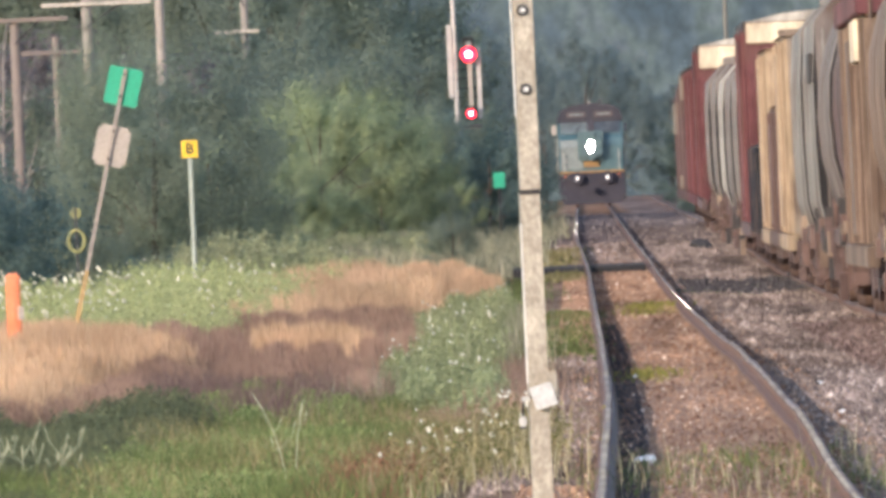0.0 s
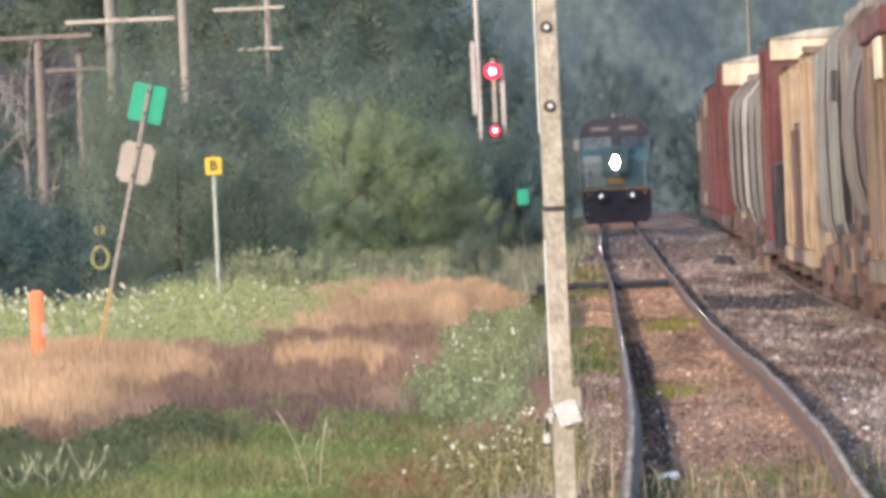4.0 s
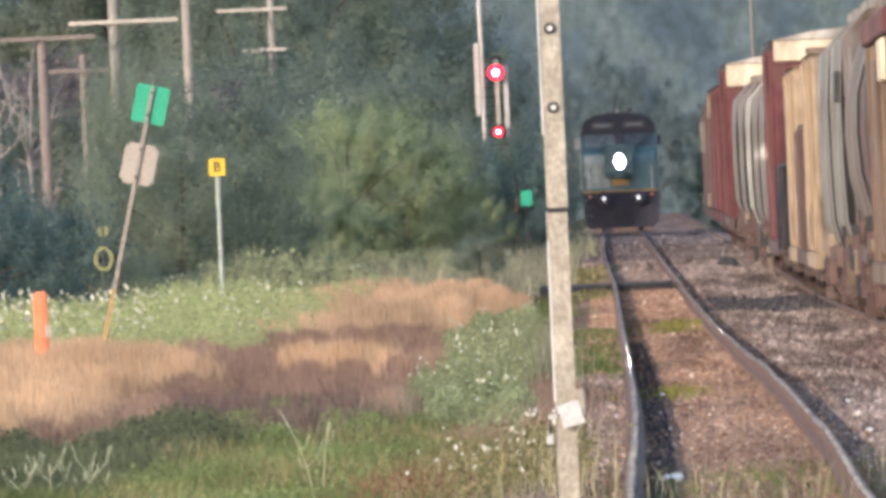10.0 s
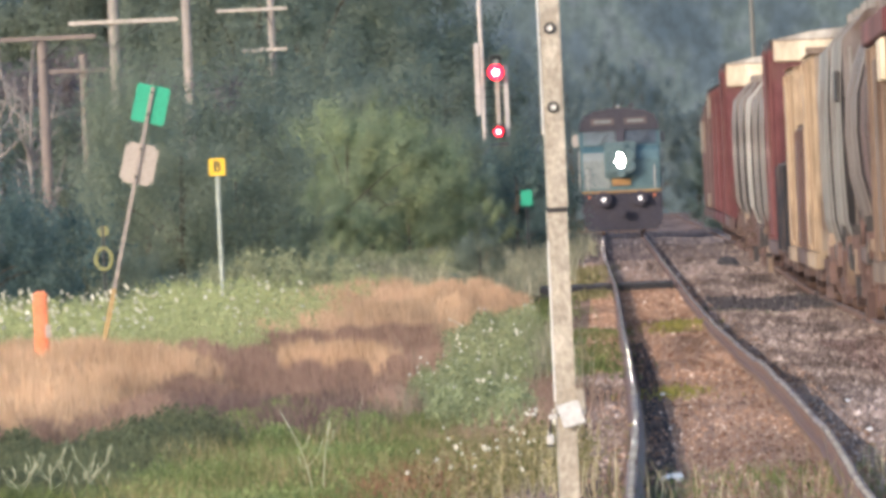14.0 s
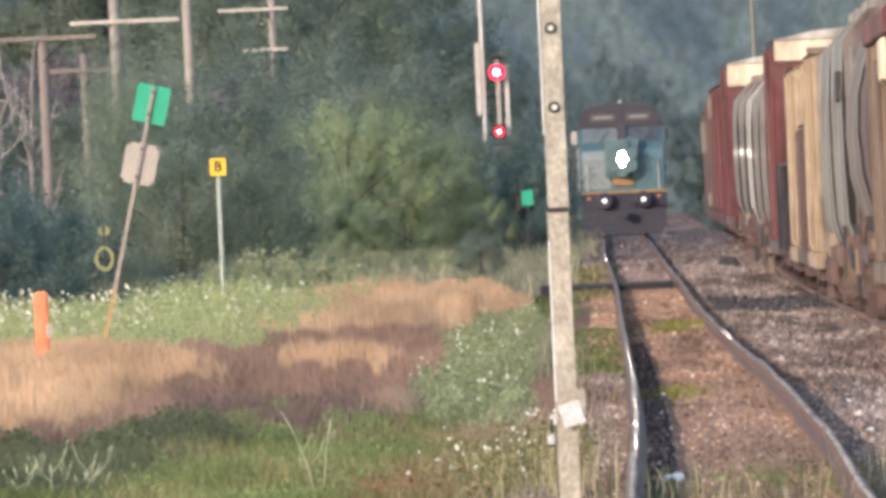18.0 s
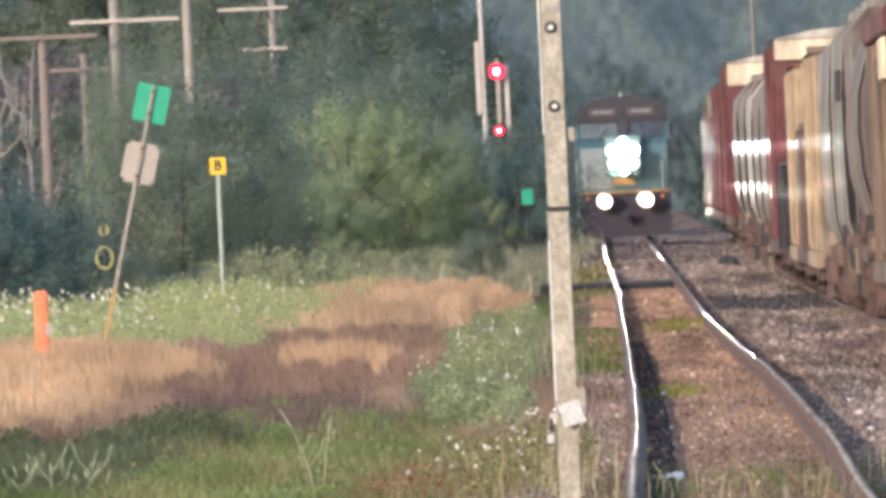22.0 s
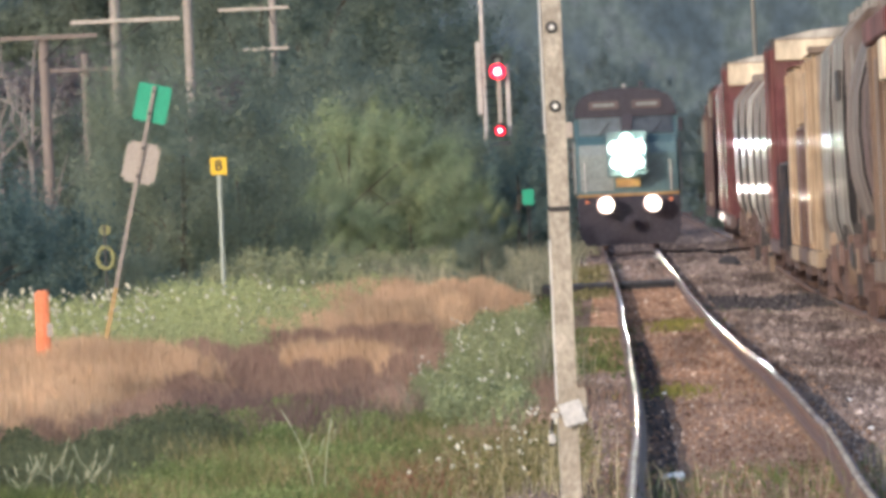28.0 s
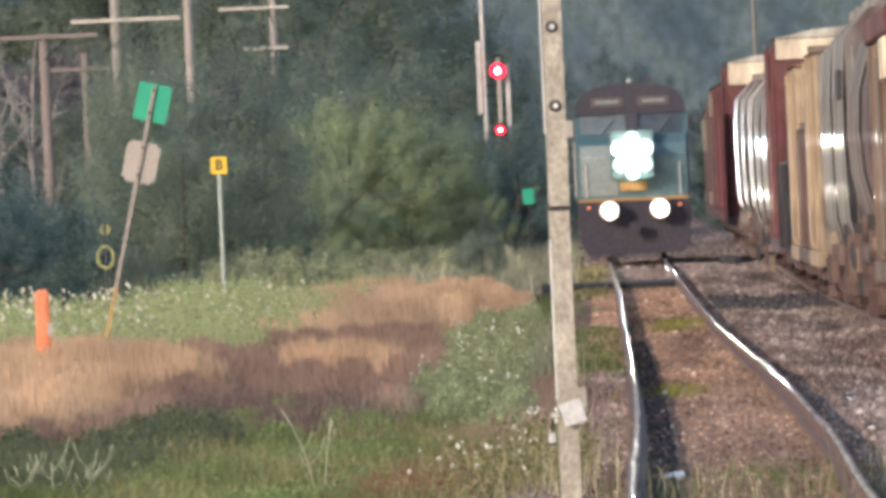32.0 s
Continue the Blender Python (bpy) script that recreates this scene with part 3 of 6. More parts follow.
def plant(name, label, category, height, radius, material, seed, clumps=60, per=110, leaf=0.12, base=0.12, trunk=0.12, bark=None, spray=0.75, tidy=0.25, tuft=(0.13, 0.29)):
    """A tree or bush at the origin: tapered trunk, limbs, and a crown of clumped leaves with gaps."""
    rng = np.random.default_rng(seed)
    root = thing(name, label, category)
    bm = bmesh.new()
    p, r = Vector((0, 0, -0.3)), trunk
    for k in range(5):
        q = p + Vector((rng.normal(0, 0.05) * height * 0.2, rng.normal(0, 0.05) * height * 0.2, height * 0.17))
        rod(bm, p, q, r, r * 0.78, 8)
        p, r = q, r * 0.78
    part("trunk", bm, bark or M_BARK, root, smooth=True)
    cz, rz = height * (base + (1 - base) * 0.5), height * (1 - base) * 0.5
    d = rng.normal(size=(clumps, 3))
    d /= np.linalg.norm(d, axis=1)[:, None]
    lump = np.array([1 + 0.45 * noise.noise((v[0] * 1.7 + seed, v[1] * 1.7, v[2] * 1.7)) for v in d])
    C = d * (rng.uniform(0.45, 1.0, clumps) ** 0.5 * lump)[:, None] * np.array([radius, radius, rz]) + np.array([0, 0, cz])
    C[:, 2] = np.maximum(C[:, 2], 0.15 * height * base + 0.2)
    for k in range(6):
        bm = bmesh.new()
        end = Vector(C[k])
        start = Vector((0, 0, float(np.clip(end.z * 0.55, 0.2, height * 0.6))))
        knee = start.lerp(end, 0.5) + Vector((0, 0, 0.06 * height))
        rod(bm, start, knee, trunk * 0.3, trunk * 0.2, 6)
        rod(bm, knee, end, trunk * 0.2, trunk * 0.05, 6)
        part("limb", bm, bark or M_BARK, root, smooth=True)
    cr = radius * rng.uniform(*tuft, clumps)
    g = rng.normal(size=(clumps, per, 3))
    g /= np.linalg.norm(g, axis=2)[..., None]
    g *= rng.uniform(0.25, 1.15, (clumps, per, 1)) * cr[:, None, None]
    # each clump is a spray drawn out along its bough, outwards and up
    bough = d * np.array([1, 1, 0.5]) + np.array([0, 0, 0.75]) + rng.normal(0, 0.25, (clumps, 3))
    bough /= np.linalg.norm(bough, axis=1)[:, None]
    along = np.sum(g * bough[:, None], 2)[..., None]
    g = g * 0.72 + bough[:, None] * along * spray
    L = (C[:, None] + g).reshape(-1, 3)
    out = g / (np.linalg.norm(g, axis=2)[..., None] + 1e-9) * 0.7 + (C / np.array([radius, radius, height]) * 0.5)[:, None] + np.array([0, 0, 0.35])
    out = (out / np.linalg.norm(out, axis=2)[..., None]).reshape(-1, 3)
    V, F4 = flecks(L, leaf, rng, 1.0, 0.0, out, tidy)
    part("crown", grid_mesh("crown", V, F4, material), None, root)
    return root


def dead_tree(name, label, height, seed):
    rng = np.random.default_rng(seed)
    root = thing(name, label, "dead tree")
    bm = bmesh.new()
    rod(bm, (0, 0, -0.3), (0.05, 0, height * 0.55), 0.075, 0.05)
    rod(bm, (0.05, 0, height * 0.55), (-0.1, 0, height), 0.05, 0.015)
    part("trunk", bm, M_DEADWOOD, root)
    for k in range(11):
        z = height * rng.uniform(0.2, 0.9)
        a = rng.uniform(0, 6.28)
        L = height * rng.uniform(0.15, 0.32)
        bm = bmesh.new()
        p = Vector((0, 0, z))
        q = p + Vector((math.cos(a) * L * 0.6, math.sin(a) * L * 0.4, L * 0.55))
        rod(bm, p, q, 0.032, 0.022, 6)
        q2 = q + Vector((math.cos(a) * L * 0.2 + rng.normal(0, 0.1), 0, L * 0.6))
        rod(bm, q, q2, 0.028, 0.01, 6)
        q3 = q + Vector((math.cos(a) * L * 0.5, 0, L * 0.15))
        rod(bm, q, q3, 0.022, 0.008, 6)
        part("branch", bm, M_DEADWOOD, root)
    return root


def set_plant(kind, x, y, k=1.0, turn=0.0, wide=1.0):
    """A copy of a built plant, standing on the ground."""
    z = float(ground_z(x, y))
    return copy_thing(kind, pose(x, y, z, 0, 0, turn) @ Matrix.Diagonal((k * wide, k * wide, k, 1)))


# ================= the large structure =================
build_ground()
build_track("main line track with bright worn rails in brown ballast", 0.0, 0.0, 100.0)
build_track("siding track with rusty rails under a line of freight cars", SIDING, 0.1, 215.0)

# ================= freight cars on the siding =================
M_WHEEL = surface("brown wheel steel", (0.20, 0.13, 0.10), (0.28, 0.18, 0.14), 0.75, 0.1, 3, 25)
M_TRUCK = surface("rust-brown truck frame", (0.092, 0.06, 0.054), (0.145, 0.095, 0.08), 0.85, 0.0, 2, 18)


def car_paint(name, color, worn, rust=(0.11, 0.07, 0.052), runs=0.6, gloss=0.0045):
    m = surface(name, color, worn, 0.6, 0.0, 0.7, 9, 0.12, 0.8, stretch=(1, 1, 0.35))
    bsdf = m.node_tree.nodes["Principled BSDF"]
    nt = m.node_tree
    # rust runs and grime over the paint
    base = bsdf.inputs["Base Color"].links[0].from_socket
    n = noise_node(nt, 0.7, 4, (1, 0.35, 1.0))
    f = ramp(nt, ((0.5, (0, 0, 0)), (0.58, (runs,) * 3)))
    nt.links.new(n.outputs[0], f.inputs[0])
    c = mixed(nt, f.outputs[0], base, rust)
    n = noise_node(nt, 1.0, 4, (1, 0.4, 0.3))
    f = ramp(nt, ((0.36, (0.5,) * 3), (0.5, (1.0,) * 3), (0.64, (1.4,) * 3)))
    nt.links.new(n.outputs[0], f.inputs[0])
    nt.links.new(mixed(nt, 1.0, c, f.outputs[0], "MULTIPLY"), bsdf.inputs["Base Color"])
    bsdf.inputs["Specular IOR Level"].default_value = 0.1
    bsdf.inputs["Coat Weight"].default_value, bsdf.inputs["Coat Roughness"].default_value = gloss, 0.04
    return m


P_TAN = car_paint("tan car paint", (0.36, 0.275, 0.185), (0.26, 0.18, 0.125), runs=0.5)
P_GREY = car_paint("pale grey car paint", (0.215, 0.205, 0.185), (0.145, 0.128, 0.115), gloss=0.05)
P_SILVER = car_paint("silver-grey car paint", (0.42, 0.40, 0.35), (0.28, 0.25, 0.21), gloss=0.075)
P_TAUPE = car_paint("grey-brown car paint", (0.20, 0.18, 0.16), (0.15, 0.125, 0.11), gloss=0.075)
P_DGREY = car_paint("dusty grey car paint", (0.165, 0.145, 0.132), (0.12, 0.092, 0.08), gloss=0.002)
P_BROWN = car_paint("mauve-brown car paint", (0.11, 0.073, 0.07), (0.078, 0.052, 0.047), gloss=0.015)
P_SAND = car_paint("sand-brown car paint", (0.175, 0.128, 0.096), (0.12, 0.083, 0.064))
P_RED = car_paint("oxide-red car paint", (0.13, 0.05, 0.052), (0.11, 0.052, 0.052), runs=0.3, gloss=0.03)
P_REDDULL = car_paint("dull oxide-red car paint", (0.13, 0.05, 0.052), (0.11, 0.052, 0.052), runs=0.3, gloss=0.003)
P_CREAM = car_paint("cream-white car end", (0.60, 0.51, 0.37), (0.50, 0.41, 0.30), runs=0.15)
P_ROOF = car_paint("pale galvanised car roof", (0.40, 0.37, 0.32), (0.30, 0.27, 0.23), runs=0.2)
P_BEIGE = car_paint("grey-beige car end", (0.27, 0.22, 0.17), (0.19, 0.15, 0.12))
P_BLACK = car_paint("black car paint", (0.022, 0.026, 0.034), (0.04, 0.04, 0.045), gloss=0.017)
P_RUST = car_paint("rust-brown hopper bottom", (0.10, 0.064, 0.056), (0.175, 0.12, 0.10), (0.05, 0.033, 0.03), 0.8)
P_FLAKE = car_paint("flaking cream and rust paint", (0.25, 0.19, 0.14), (0.12, 0.08, 0.06), (0.08, 0.05, 0.04), 0.8)


def add_truck(parent, y):
    """A two-axle truck under a car at y along it."""
    tr = part("truck", boxed(-0.95, 0.95, y - 0.25, y + 0.25, 0.45, 0.75, bevel=0.03), M_TRUCK, parent)
    for sx in (-1, 1):
        bm = bmesh.new()
        x0 = sx * 1.0
        prism(bm, [(y - 1.25, 0.42), (y - 1.25, 0.6), (y - 0.5, 0.82), (y + 0.5, 0.82), (y + 1.25, 0.6), (y + 1.25, 0.42), (y + 0.45, 0.28), (y - 0.45, 0.28)], "x", x0 - 0.08, x0 + 0.08)
        part("side_frame", bm, M_TRUCK, tr)
    for dy in (-0.89, 0.89):
        for sx in (-1, 1):
            bm = rod(bmesh.new(), (sx * 0.68, y + dy, 0.457), (sx * 0.81, y + dy, 0.457), 0.457, n=24)
            rod(bm, (sx * 0.79, y + dy, 0.457), (sx * 0.85, y + dy, 0.457), 0.16, n=12)
            part("wheel", bm, M_WHEEL, tr)
        part("axle", rod(bmesh.new(), (-0.68, y + dy, 0.457), (0.68, y + dy, 0.457), 0.08), M_WHEEL, tr)


def add_coupler(parent, y, out, material=None):
    bm = boxed(-0.1, 0.1, min(y, y + out * 0.45), max(y, y + out * 0.45), 0.75, 0.95, bevel=0.03)
    box(bm, -0.17, 0.17, min(y + out * 0.4, y + out * 0.6), max(y + out * 0.4, y + out * 0.6), 0.7, 1.0, bevel=0.05)
    part("coupler", bm, material or M_TRUCK, parent)


def add_ladder(parent, x, y, z0, z1, material):
    """A ladder on a car's near end: two stiles and its rungs."""
    bm = bmesh.new()
    for dx in (-0.2, 0.2):
        rod(bm, (x + dx, y, z0), (x + dx, y, z1), 0.022, n=6)
    for k in range(int((z1 - z0) / 0.4) + 1):
        rod(bm, (x - 0.2, y, z0 + 0.1 + k * 0.4), (x + 0.2, y, z0 + 0.1 + k * 0.4), 0.016, n=6)
    part("ladder", bm, material, parent)


def hopper_section(k=1.0, top=4.45, rounded=False):
    """Cross section of a covered hopper, straight-sided or barrel-sided."""
    if rounded:
        pts = [(0.6, 1.1), (1.2, 1.32), (1.42, 1.75), (1.56, 2.35), (1.6, 2.95), (1.57, 3.5), (1.44, 4.0), (1.2, top), (0.6, top + 0.3), (0.0, top + 0.4)]
        pts = [(x * k, z) for x, z in pts]
        return pts + [(-x, z) for x, z in pts[-2::-1]]
    pts = [(0.6, 1.1), (1.48, 1.32), (1.57, 1.7), (1.6, 2.6), (1.6, 3.6), (1.54, top - 0.2), (1.15, top + 0.24), (0.6, top + 0.4), (0.0, top + 0.43)]
    pts = [(x * k, z) for x, z in pts]
    return pts + [(-x, z) for x, z in pts[-2::-1]]


def bulged(outline, y0, y1, panels, bow):
    """A car body of side panels that bulge a little between their posts."""
    bm = bmesh.new()
    rings = []
    for k in range(panels * 8 + 1):
        u = (k % 8) / 8 if k < panels * 8 else 0.0
        w = 1 + bow / 1.6 * (1 - (2 * u - 1) ** 2)
        rings.append([bm.verts.new((x * w, y0 + (y1 - y0) * k / (panels * 8), z)) for x, z in outline])
    n = len(outline)
    for a, b in zip(rings, rings[1:]):
        for i in range(n):
            bm.faces.new((a[i], a[(i + 1) % n], b[(i + 1) % n], b[i]))
    bm.faces.new(rings[0]), bm.faces.new(rings[-1][::-1])
    bmesh.ops.recalc_face_normals(bm, faces=bm.faces)
    return bm


def covered_hopper(length, paint, label, rounded=False, placard=False, top=4.45):
    """A covered hopper, near end at y = 0."""
    car = thing("covered_hopper", label, "freight car", group="freight cars on the siding")
    sec = hopper_section(1.0, top, rounded)
    part("body", bulged(sec, 1.75, length - 1.75, 5, 0.016), paint, car, "", True)
    for y in np.linspace(1.85, length - 1.85, 6):
        bm = prism(bmesh.new(), hopper_section(1.007, top + 0.005, rounded), "y", y - 0.07, y + 0.07)
        part("rib", bm, paint, car)
    for sx in (-1, 1):
        part("side_sill", boxed(sx * 1.48 - 0.06, sx * 1.48 + 0.06, 0.15, length - 0.15, 1.05, 1.3, bevel=0.02), P_RUST, car)
    part("centre_sill", boxed(-0.3, 0.3, 0.1, length - 0.1, 0.7, 1.05, bevel=0.02), M_TRUCK, car)
    for k in range(4):
        y = length * (0.24 + 0.175 * k)
        bm = bmesh.new()
        m = Matrix.Translation((0, y, 0.85)) @ Matrix.Rotation(math.pi / 4, 4, "Z")
        bmesh.ops.create_cone(bm, cap_ends=True, segments=4, radius1=0.9, radius2=1.95, depth=0.9, matrix=m)
        part("hopper_bay", bm, P_RUST, car)
    for sy, y in ((1, 0.12), (-1, length - 0.12)):
        bm = bmesh.new()
        for sx in (-1.4, -0.7, 0.7, 1.4):
            rod(bm, (sx, y, 1.2), (sx * 0.85, y + sy * 1.2, 3.6), 0.06, n=6)
        part("end_brace", bm, P_RUST, car)
        part("end_sheet", prism(bmesh.new(), hopper_section(0.999, top - 0.01, rounded), "y", y + sy * 1.57, y + sy * 1.626), M_GAP_SHADE, car, "end sheet blackened as shade between cars")
        cap = [(x, z) for x, z in hopper_section(1.0, top, rounded) if z > 3.6]
        half = max(x for x, z in cap)
        part("slope_sheet", prism(bmesh.new(), [(-half, 3.55), (half, 3.55)] + cap, "y", y + sy * 1.5, y + sy * 1.56), P_DGREY, car)
        part("end_platform", boxed(-1.5, 1.5, y - 0.08, y + 0.08, 1.05, 1.35, bevel=0.02), paint, car)
        add_coupler(car, y, -sy)
        add_truck(car, 2.3 if sy > 0 else length - 2.3)
    gear = np.random.default_rng(900 + len(bpy.data.objects))
    for k in range(10):
        # steps, brackets, gates and reinforcing plates along the near side
        y, z0 = gear.uniform(0.3, length - 0.9), gear.uniform(0.3, 1.35)
        h = gear.uniform(0.08, 0.42)
        x0 = -1.58 - gear.uniform(0, 0.05)
        part("side_plate", boxed(x0, x0 + 0.12, y, y + gear.uniform(0.1, 0.9), z0, z0 + h), (M_TRUCK, M_TRUCK, P_RUST, P_RUST, M_DARK, P_FLAKE)[int(gear.integers(0, 6))], car)
    for k in range(7):
        y, z, h = gear.uniform(4, length - 4), gear.uniform(0.4, 0.85), gear.uniform(0.12, 0.4)
        part("brake_gear", boxed(-1.5 + gear.uniform(-0.1, 0.2), -1.25, y, y + gear.uniform(0.15, 0.7), z, z + h), P_RUST, car)
    if placard:
        part("placard", boxed(-1.66, -1.59, 1.8, 5.0, 3.5, 3.95, bevel=0.01), M_DARK, car, "dark rectangular placard")
    add_ladder(car, -1.25, 0.1, 1.1, 4.3, paint)
    part("running_board", boxed(-0.35, 0.35, 0.4, length - 0.4, top + 0.44, top + 0.49, bevel=0.01), M_SIGNALGREY, car)
    for k in range(4):
        y = length * (0.2 + 0.2 * k)
        for sx in (-0.75, 0.75):
            part("roof_hatch", rod(bmesh.new(), (sx, y, top + 0.15), (sx, y, top + 0.45), 0.34, n=14), paint, car)
    part("brake_wheel", rod(bmesh.new(), (0.9, 0.03, 2.4), (0.9, 0.09, 2.4), 0.28, n=18), M_TRUCK, car)
    return car


def box_car(length, paint, end_top, label, height=5.05, panel=0.66):
    """A high box car; the top of its ends is painted pale."""
    car = thing("box_car", label, "freight car", group="freight cars on the siding")
    w, z1 = 1.58, height
    part("body", boxed(-w, w, 0.1, length - 0.1, 1.1, z1, bevel=0.04), paint, car)
    part("roof", prism(bmesh.new(), [(-w - 0.04, z1), (w + 0.04, z1), (w * 0.5, z1 + 0.16), (0, z1 + 0.22), (-w * 0.5, z1 + 0.16)], "y", 0.0, length), P_ROOF if end_top else paint, car)
    for y in (0.06, length - 0.06):
        s = -1 if y < 1 else 1
        if end_top:
            part("pale_end_panel", boxed(-w + 0.02, w - 0.02, y - 0.07, y + 0.07, z1 - panel, z1 - 0.02, bevel=0.02), P_CREAM, car, "cream-white panel across the top of the end")
        for k in range(5):
            z = 1.4 + k * 0.55
            part("end_corrugation", boxed(-w + 0.12, w - 0.12, y - 0.1, y + 0.1, z, z + 0.2, bevel=0.06), paint, car)
        add_coupler(car, y, s)
    for k in range(12):
        y = 0.7 + k * (length - 1.4) / 11
        for sx in (-1, 1):
            part("side_post", boxed(sx * (w + 0.02) - 0.03, sx * (w + 0.02) + 0.03, y - 0.06, y + 0.06, 1.15, z1 - 0.1), paint, car)
    for sx in (-1, 1):
        part("sliding_door", boxed(sx * (w + 0.05) - 0.04, sx * (w + 0.05) + 0.04, length / 2 - 1.6, length / 2 + 1.6, 1.25, z1 - 0.3, bevel=0.02), paint, car)
        part("side_sill", boxed(sx * w - 0.08, sx * w + 0.08, 0.1, length - 0.1, 0.85, 1.12, bevel=0.02), M_TRUCK if end_top else paint, car)
    add_truck(car, 2.4), add_truck(car, length - 2.4)
    add_ladder(car, -1.3, -0.06, 1.0, 4.3, paint)
    if end_top:
        part("corner_fitting", boxed(-w - 0.045, -w + 0.03, 0.3, 14.0, z1 - 0.2, z1 + 0.03, bevel=0.01), M_DARK, car)
    return car


def gondola(length, label):
    """A low open car: floor, sides, ends and trucks."""
    car = thing("gondola_car", label, "freight car", group="freight cars on the siding")
    part("floor", boxed(-1.5, 1.5, 0.2, length - 0.2, 1.1, 1.25), M_TRUCK, car)
    for sx in (-1, 1):
        part("side", boxed(sx * 1.55 - 0.05, sx * 1.55 + 0.05, 0.2, length - 0.2, 0.95, 2.75, bevel=0.02), P_BLACK, car)
        for k in range(8):
            y = 0.6 + k * (length - 1.2) / 7
            part("side_post", boxed(sx * 1.62 - 0.04, sx * 1.62 + 0.04, y - 0.07, y + 0.07, 1.0, 2.7), P_BLACK, car)
    for y in (0.2, length - 0.2):
        part("end", boxed(-1.5, 1.5, y - 0.06, y + 0.06, 1.1, 2.8, bevel=0.02), P_BLACK, car)
        add_coupler(car, y, -1 if y < 1 else 1)
    add_truck(car, 2.2), add_truck(car, length - 2.2)
    return car


def on_siding(car, y):
    z = float(rail_z(y + 8)) - 0.1
    pitch = math.degrees(math.atan2(float(rail_z(y + 16)) - float(rail_z(y)), 16.0))
    car.matrix_basis = pose(float(rail_x(y + 8)) + SIDING, y, float(rail_z(y)) - 0.1, pitch, 0, 0)


HOPPERS = [(206, 16.2, P_BROWN, "mauve-brown"), (222.5, 16.2, P_SAND, "sand-brown"), (259.7, 12.0, P_BROWN, "mauve-brown"),
           (272, 16.2, P_DGREY, "dusty grey"), (288.5, 16.2, P_GREY, "pale grey"), (305, 16.2, P_GREY, "pale grey"),
           (424, 16.2, P_TAUPE, "grey-brown"), (441, 16.2, P_TAUPE, "grey-brown"), (458, 16.2, P_SILVER, "silver-grey"), (475, 16.2, P_TAUPE, "grey-brown"), (492, 16.2, P_TAUPE, "grey-brown")]
for y, length, paint, word in HOPPERS:
    on_siding(covered_hopper(length, paint, "%s covered hopper with rust-brown bays and trucks" % word, paint in (P_BROWN, P_SAND, P_DGREY), y == 288.5, 4.62 if y > 270 and y < 320 else 4.45), y)
for y, length, top, word in ((400, 21.5, True, "oxide-red high box car with cream-topped ends"), (516, 20, True, "oxide-red high box car with cream-topped ends"),
                             (538, 18, False, "oxide-red box car with faded paint"), (557, 18, False, "oxide-red box car with faded paint")):
    on_siding(box_car(length, P_RED if y < 500 else P_REDDULL, top, word, (5.33 if y < 500 else 5.25) if top else 4.75, 0.44 if y < 500 else 0.6), y)
for y, top, paint, word in ((329, 4.55, P_TAN, "weathered tan box car with a grey-beige end"), (345, 3.4, P_BROWN, "low mauve-brown box car between tan ones"), (361, 4.52, P_TAN, "weathered tan box car with a low flat roof")):
    car = box_car(14.8, paint, False, word, top)
    on_siding(car, y)
    if y == 329:
        part("end_sheet", boxed(-1.53, 1.53, -0.09, -0.05, 1.15, top - 0.05, bevel=0.01), P_BEIGE, car, "grey-beige end sheet")
        part("eave", boxed(-1.68, 1.68, -0.12, 0.25, top - 0.02, top + 0.1, bevel=0.02), P_BEIGE, car)
sand_car = box_car(20.2, P_SAND, False, "sand-brown box car with a rust-red roof and pale side panel", 4.08)
on_siding(sand_car, 239.2)
part("eave", boxed(-1.68, 1.68, -0.05, 20.2, 4.02, 4.34, bevel=0.02), P_REDDULL, sand_car, "rust-red eave")
part("pale_panel", boxed(-1.68, -1.6, 2.6, 6.4, 3.45, 3.98, bevel=0.01), P_CREAM, sand_car, "pale panel high on the side")
on_siding(gondola(20.5, "low black gondola car between taller box cars"), 378)
for y, top, z0, z1 in ((577, 4.75, 3.9, 4.6), (596, 4.45, 1.2, 1.6), (615, 4.2, 2.9, 3.9)):
    car = box_car(17.5, P_BROWN, False, "mauve-brown box car far down the siding with a pale door panel", top)
    on_siding(car, y)
    part("door_panel", boxed(-1.69, -1.6, 0.4, 13.0 if y == 615 else 5.5, z0, z1, bevel=0.01), P_BEIGE, car, "pale panel on the side")

# ================= the locomotive =================
L_TEAL = surface("teal-blue locomotive paint", (0.058, 0.112, 0.122), (0.082, 0.136, 0.142), 0.4, 0, 0.8, 10, 0.05, 0.6)
L_GREY = surface("grey of sunlit nose and figures bars", (0.20, 0.22, 0.205), (0.155, 0.18, 0.178), 0.4, 0, 0.8, 10, 0.05, 0.6)
L_ROOF = surface("sooty dark roof paint", (0.043, 0.040, 0.049), (0.058, 0.051, 0.060), 0.95, 0, 1, 10, 0.1)
L_LOW = surface("grimy dark pilot paint", (0.050, 0.047, 0.058), (0.072, 0.062, 0.068), 0.9, 0, 1, 10, 0.1)
L_LOW.node_tree.nodes["Principled BSDF"].inputs["Specular IOR Level"].default_value = 0.12
L_YELLOW = surface("dull yellow locomotive stripe", (0.30, 0.17, 0.05), (0.26, 0.12, 0.05), 0.5, 0, 2, 12, 0.05)
L_GLASS = surface("glass coloured for sky reflection", (0.25, 0.29, 0.30), (0.18, 0.215, 0.23), 0.12, 0, 0.8, 4, 0.0, 0.5)
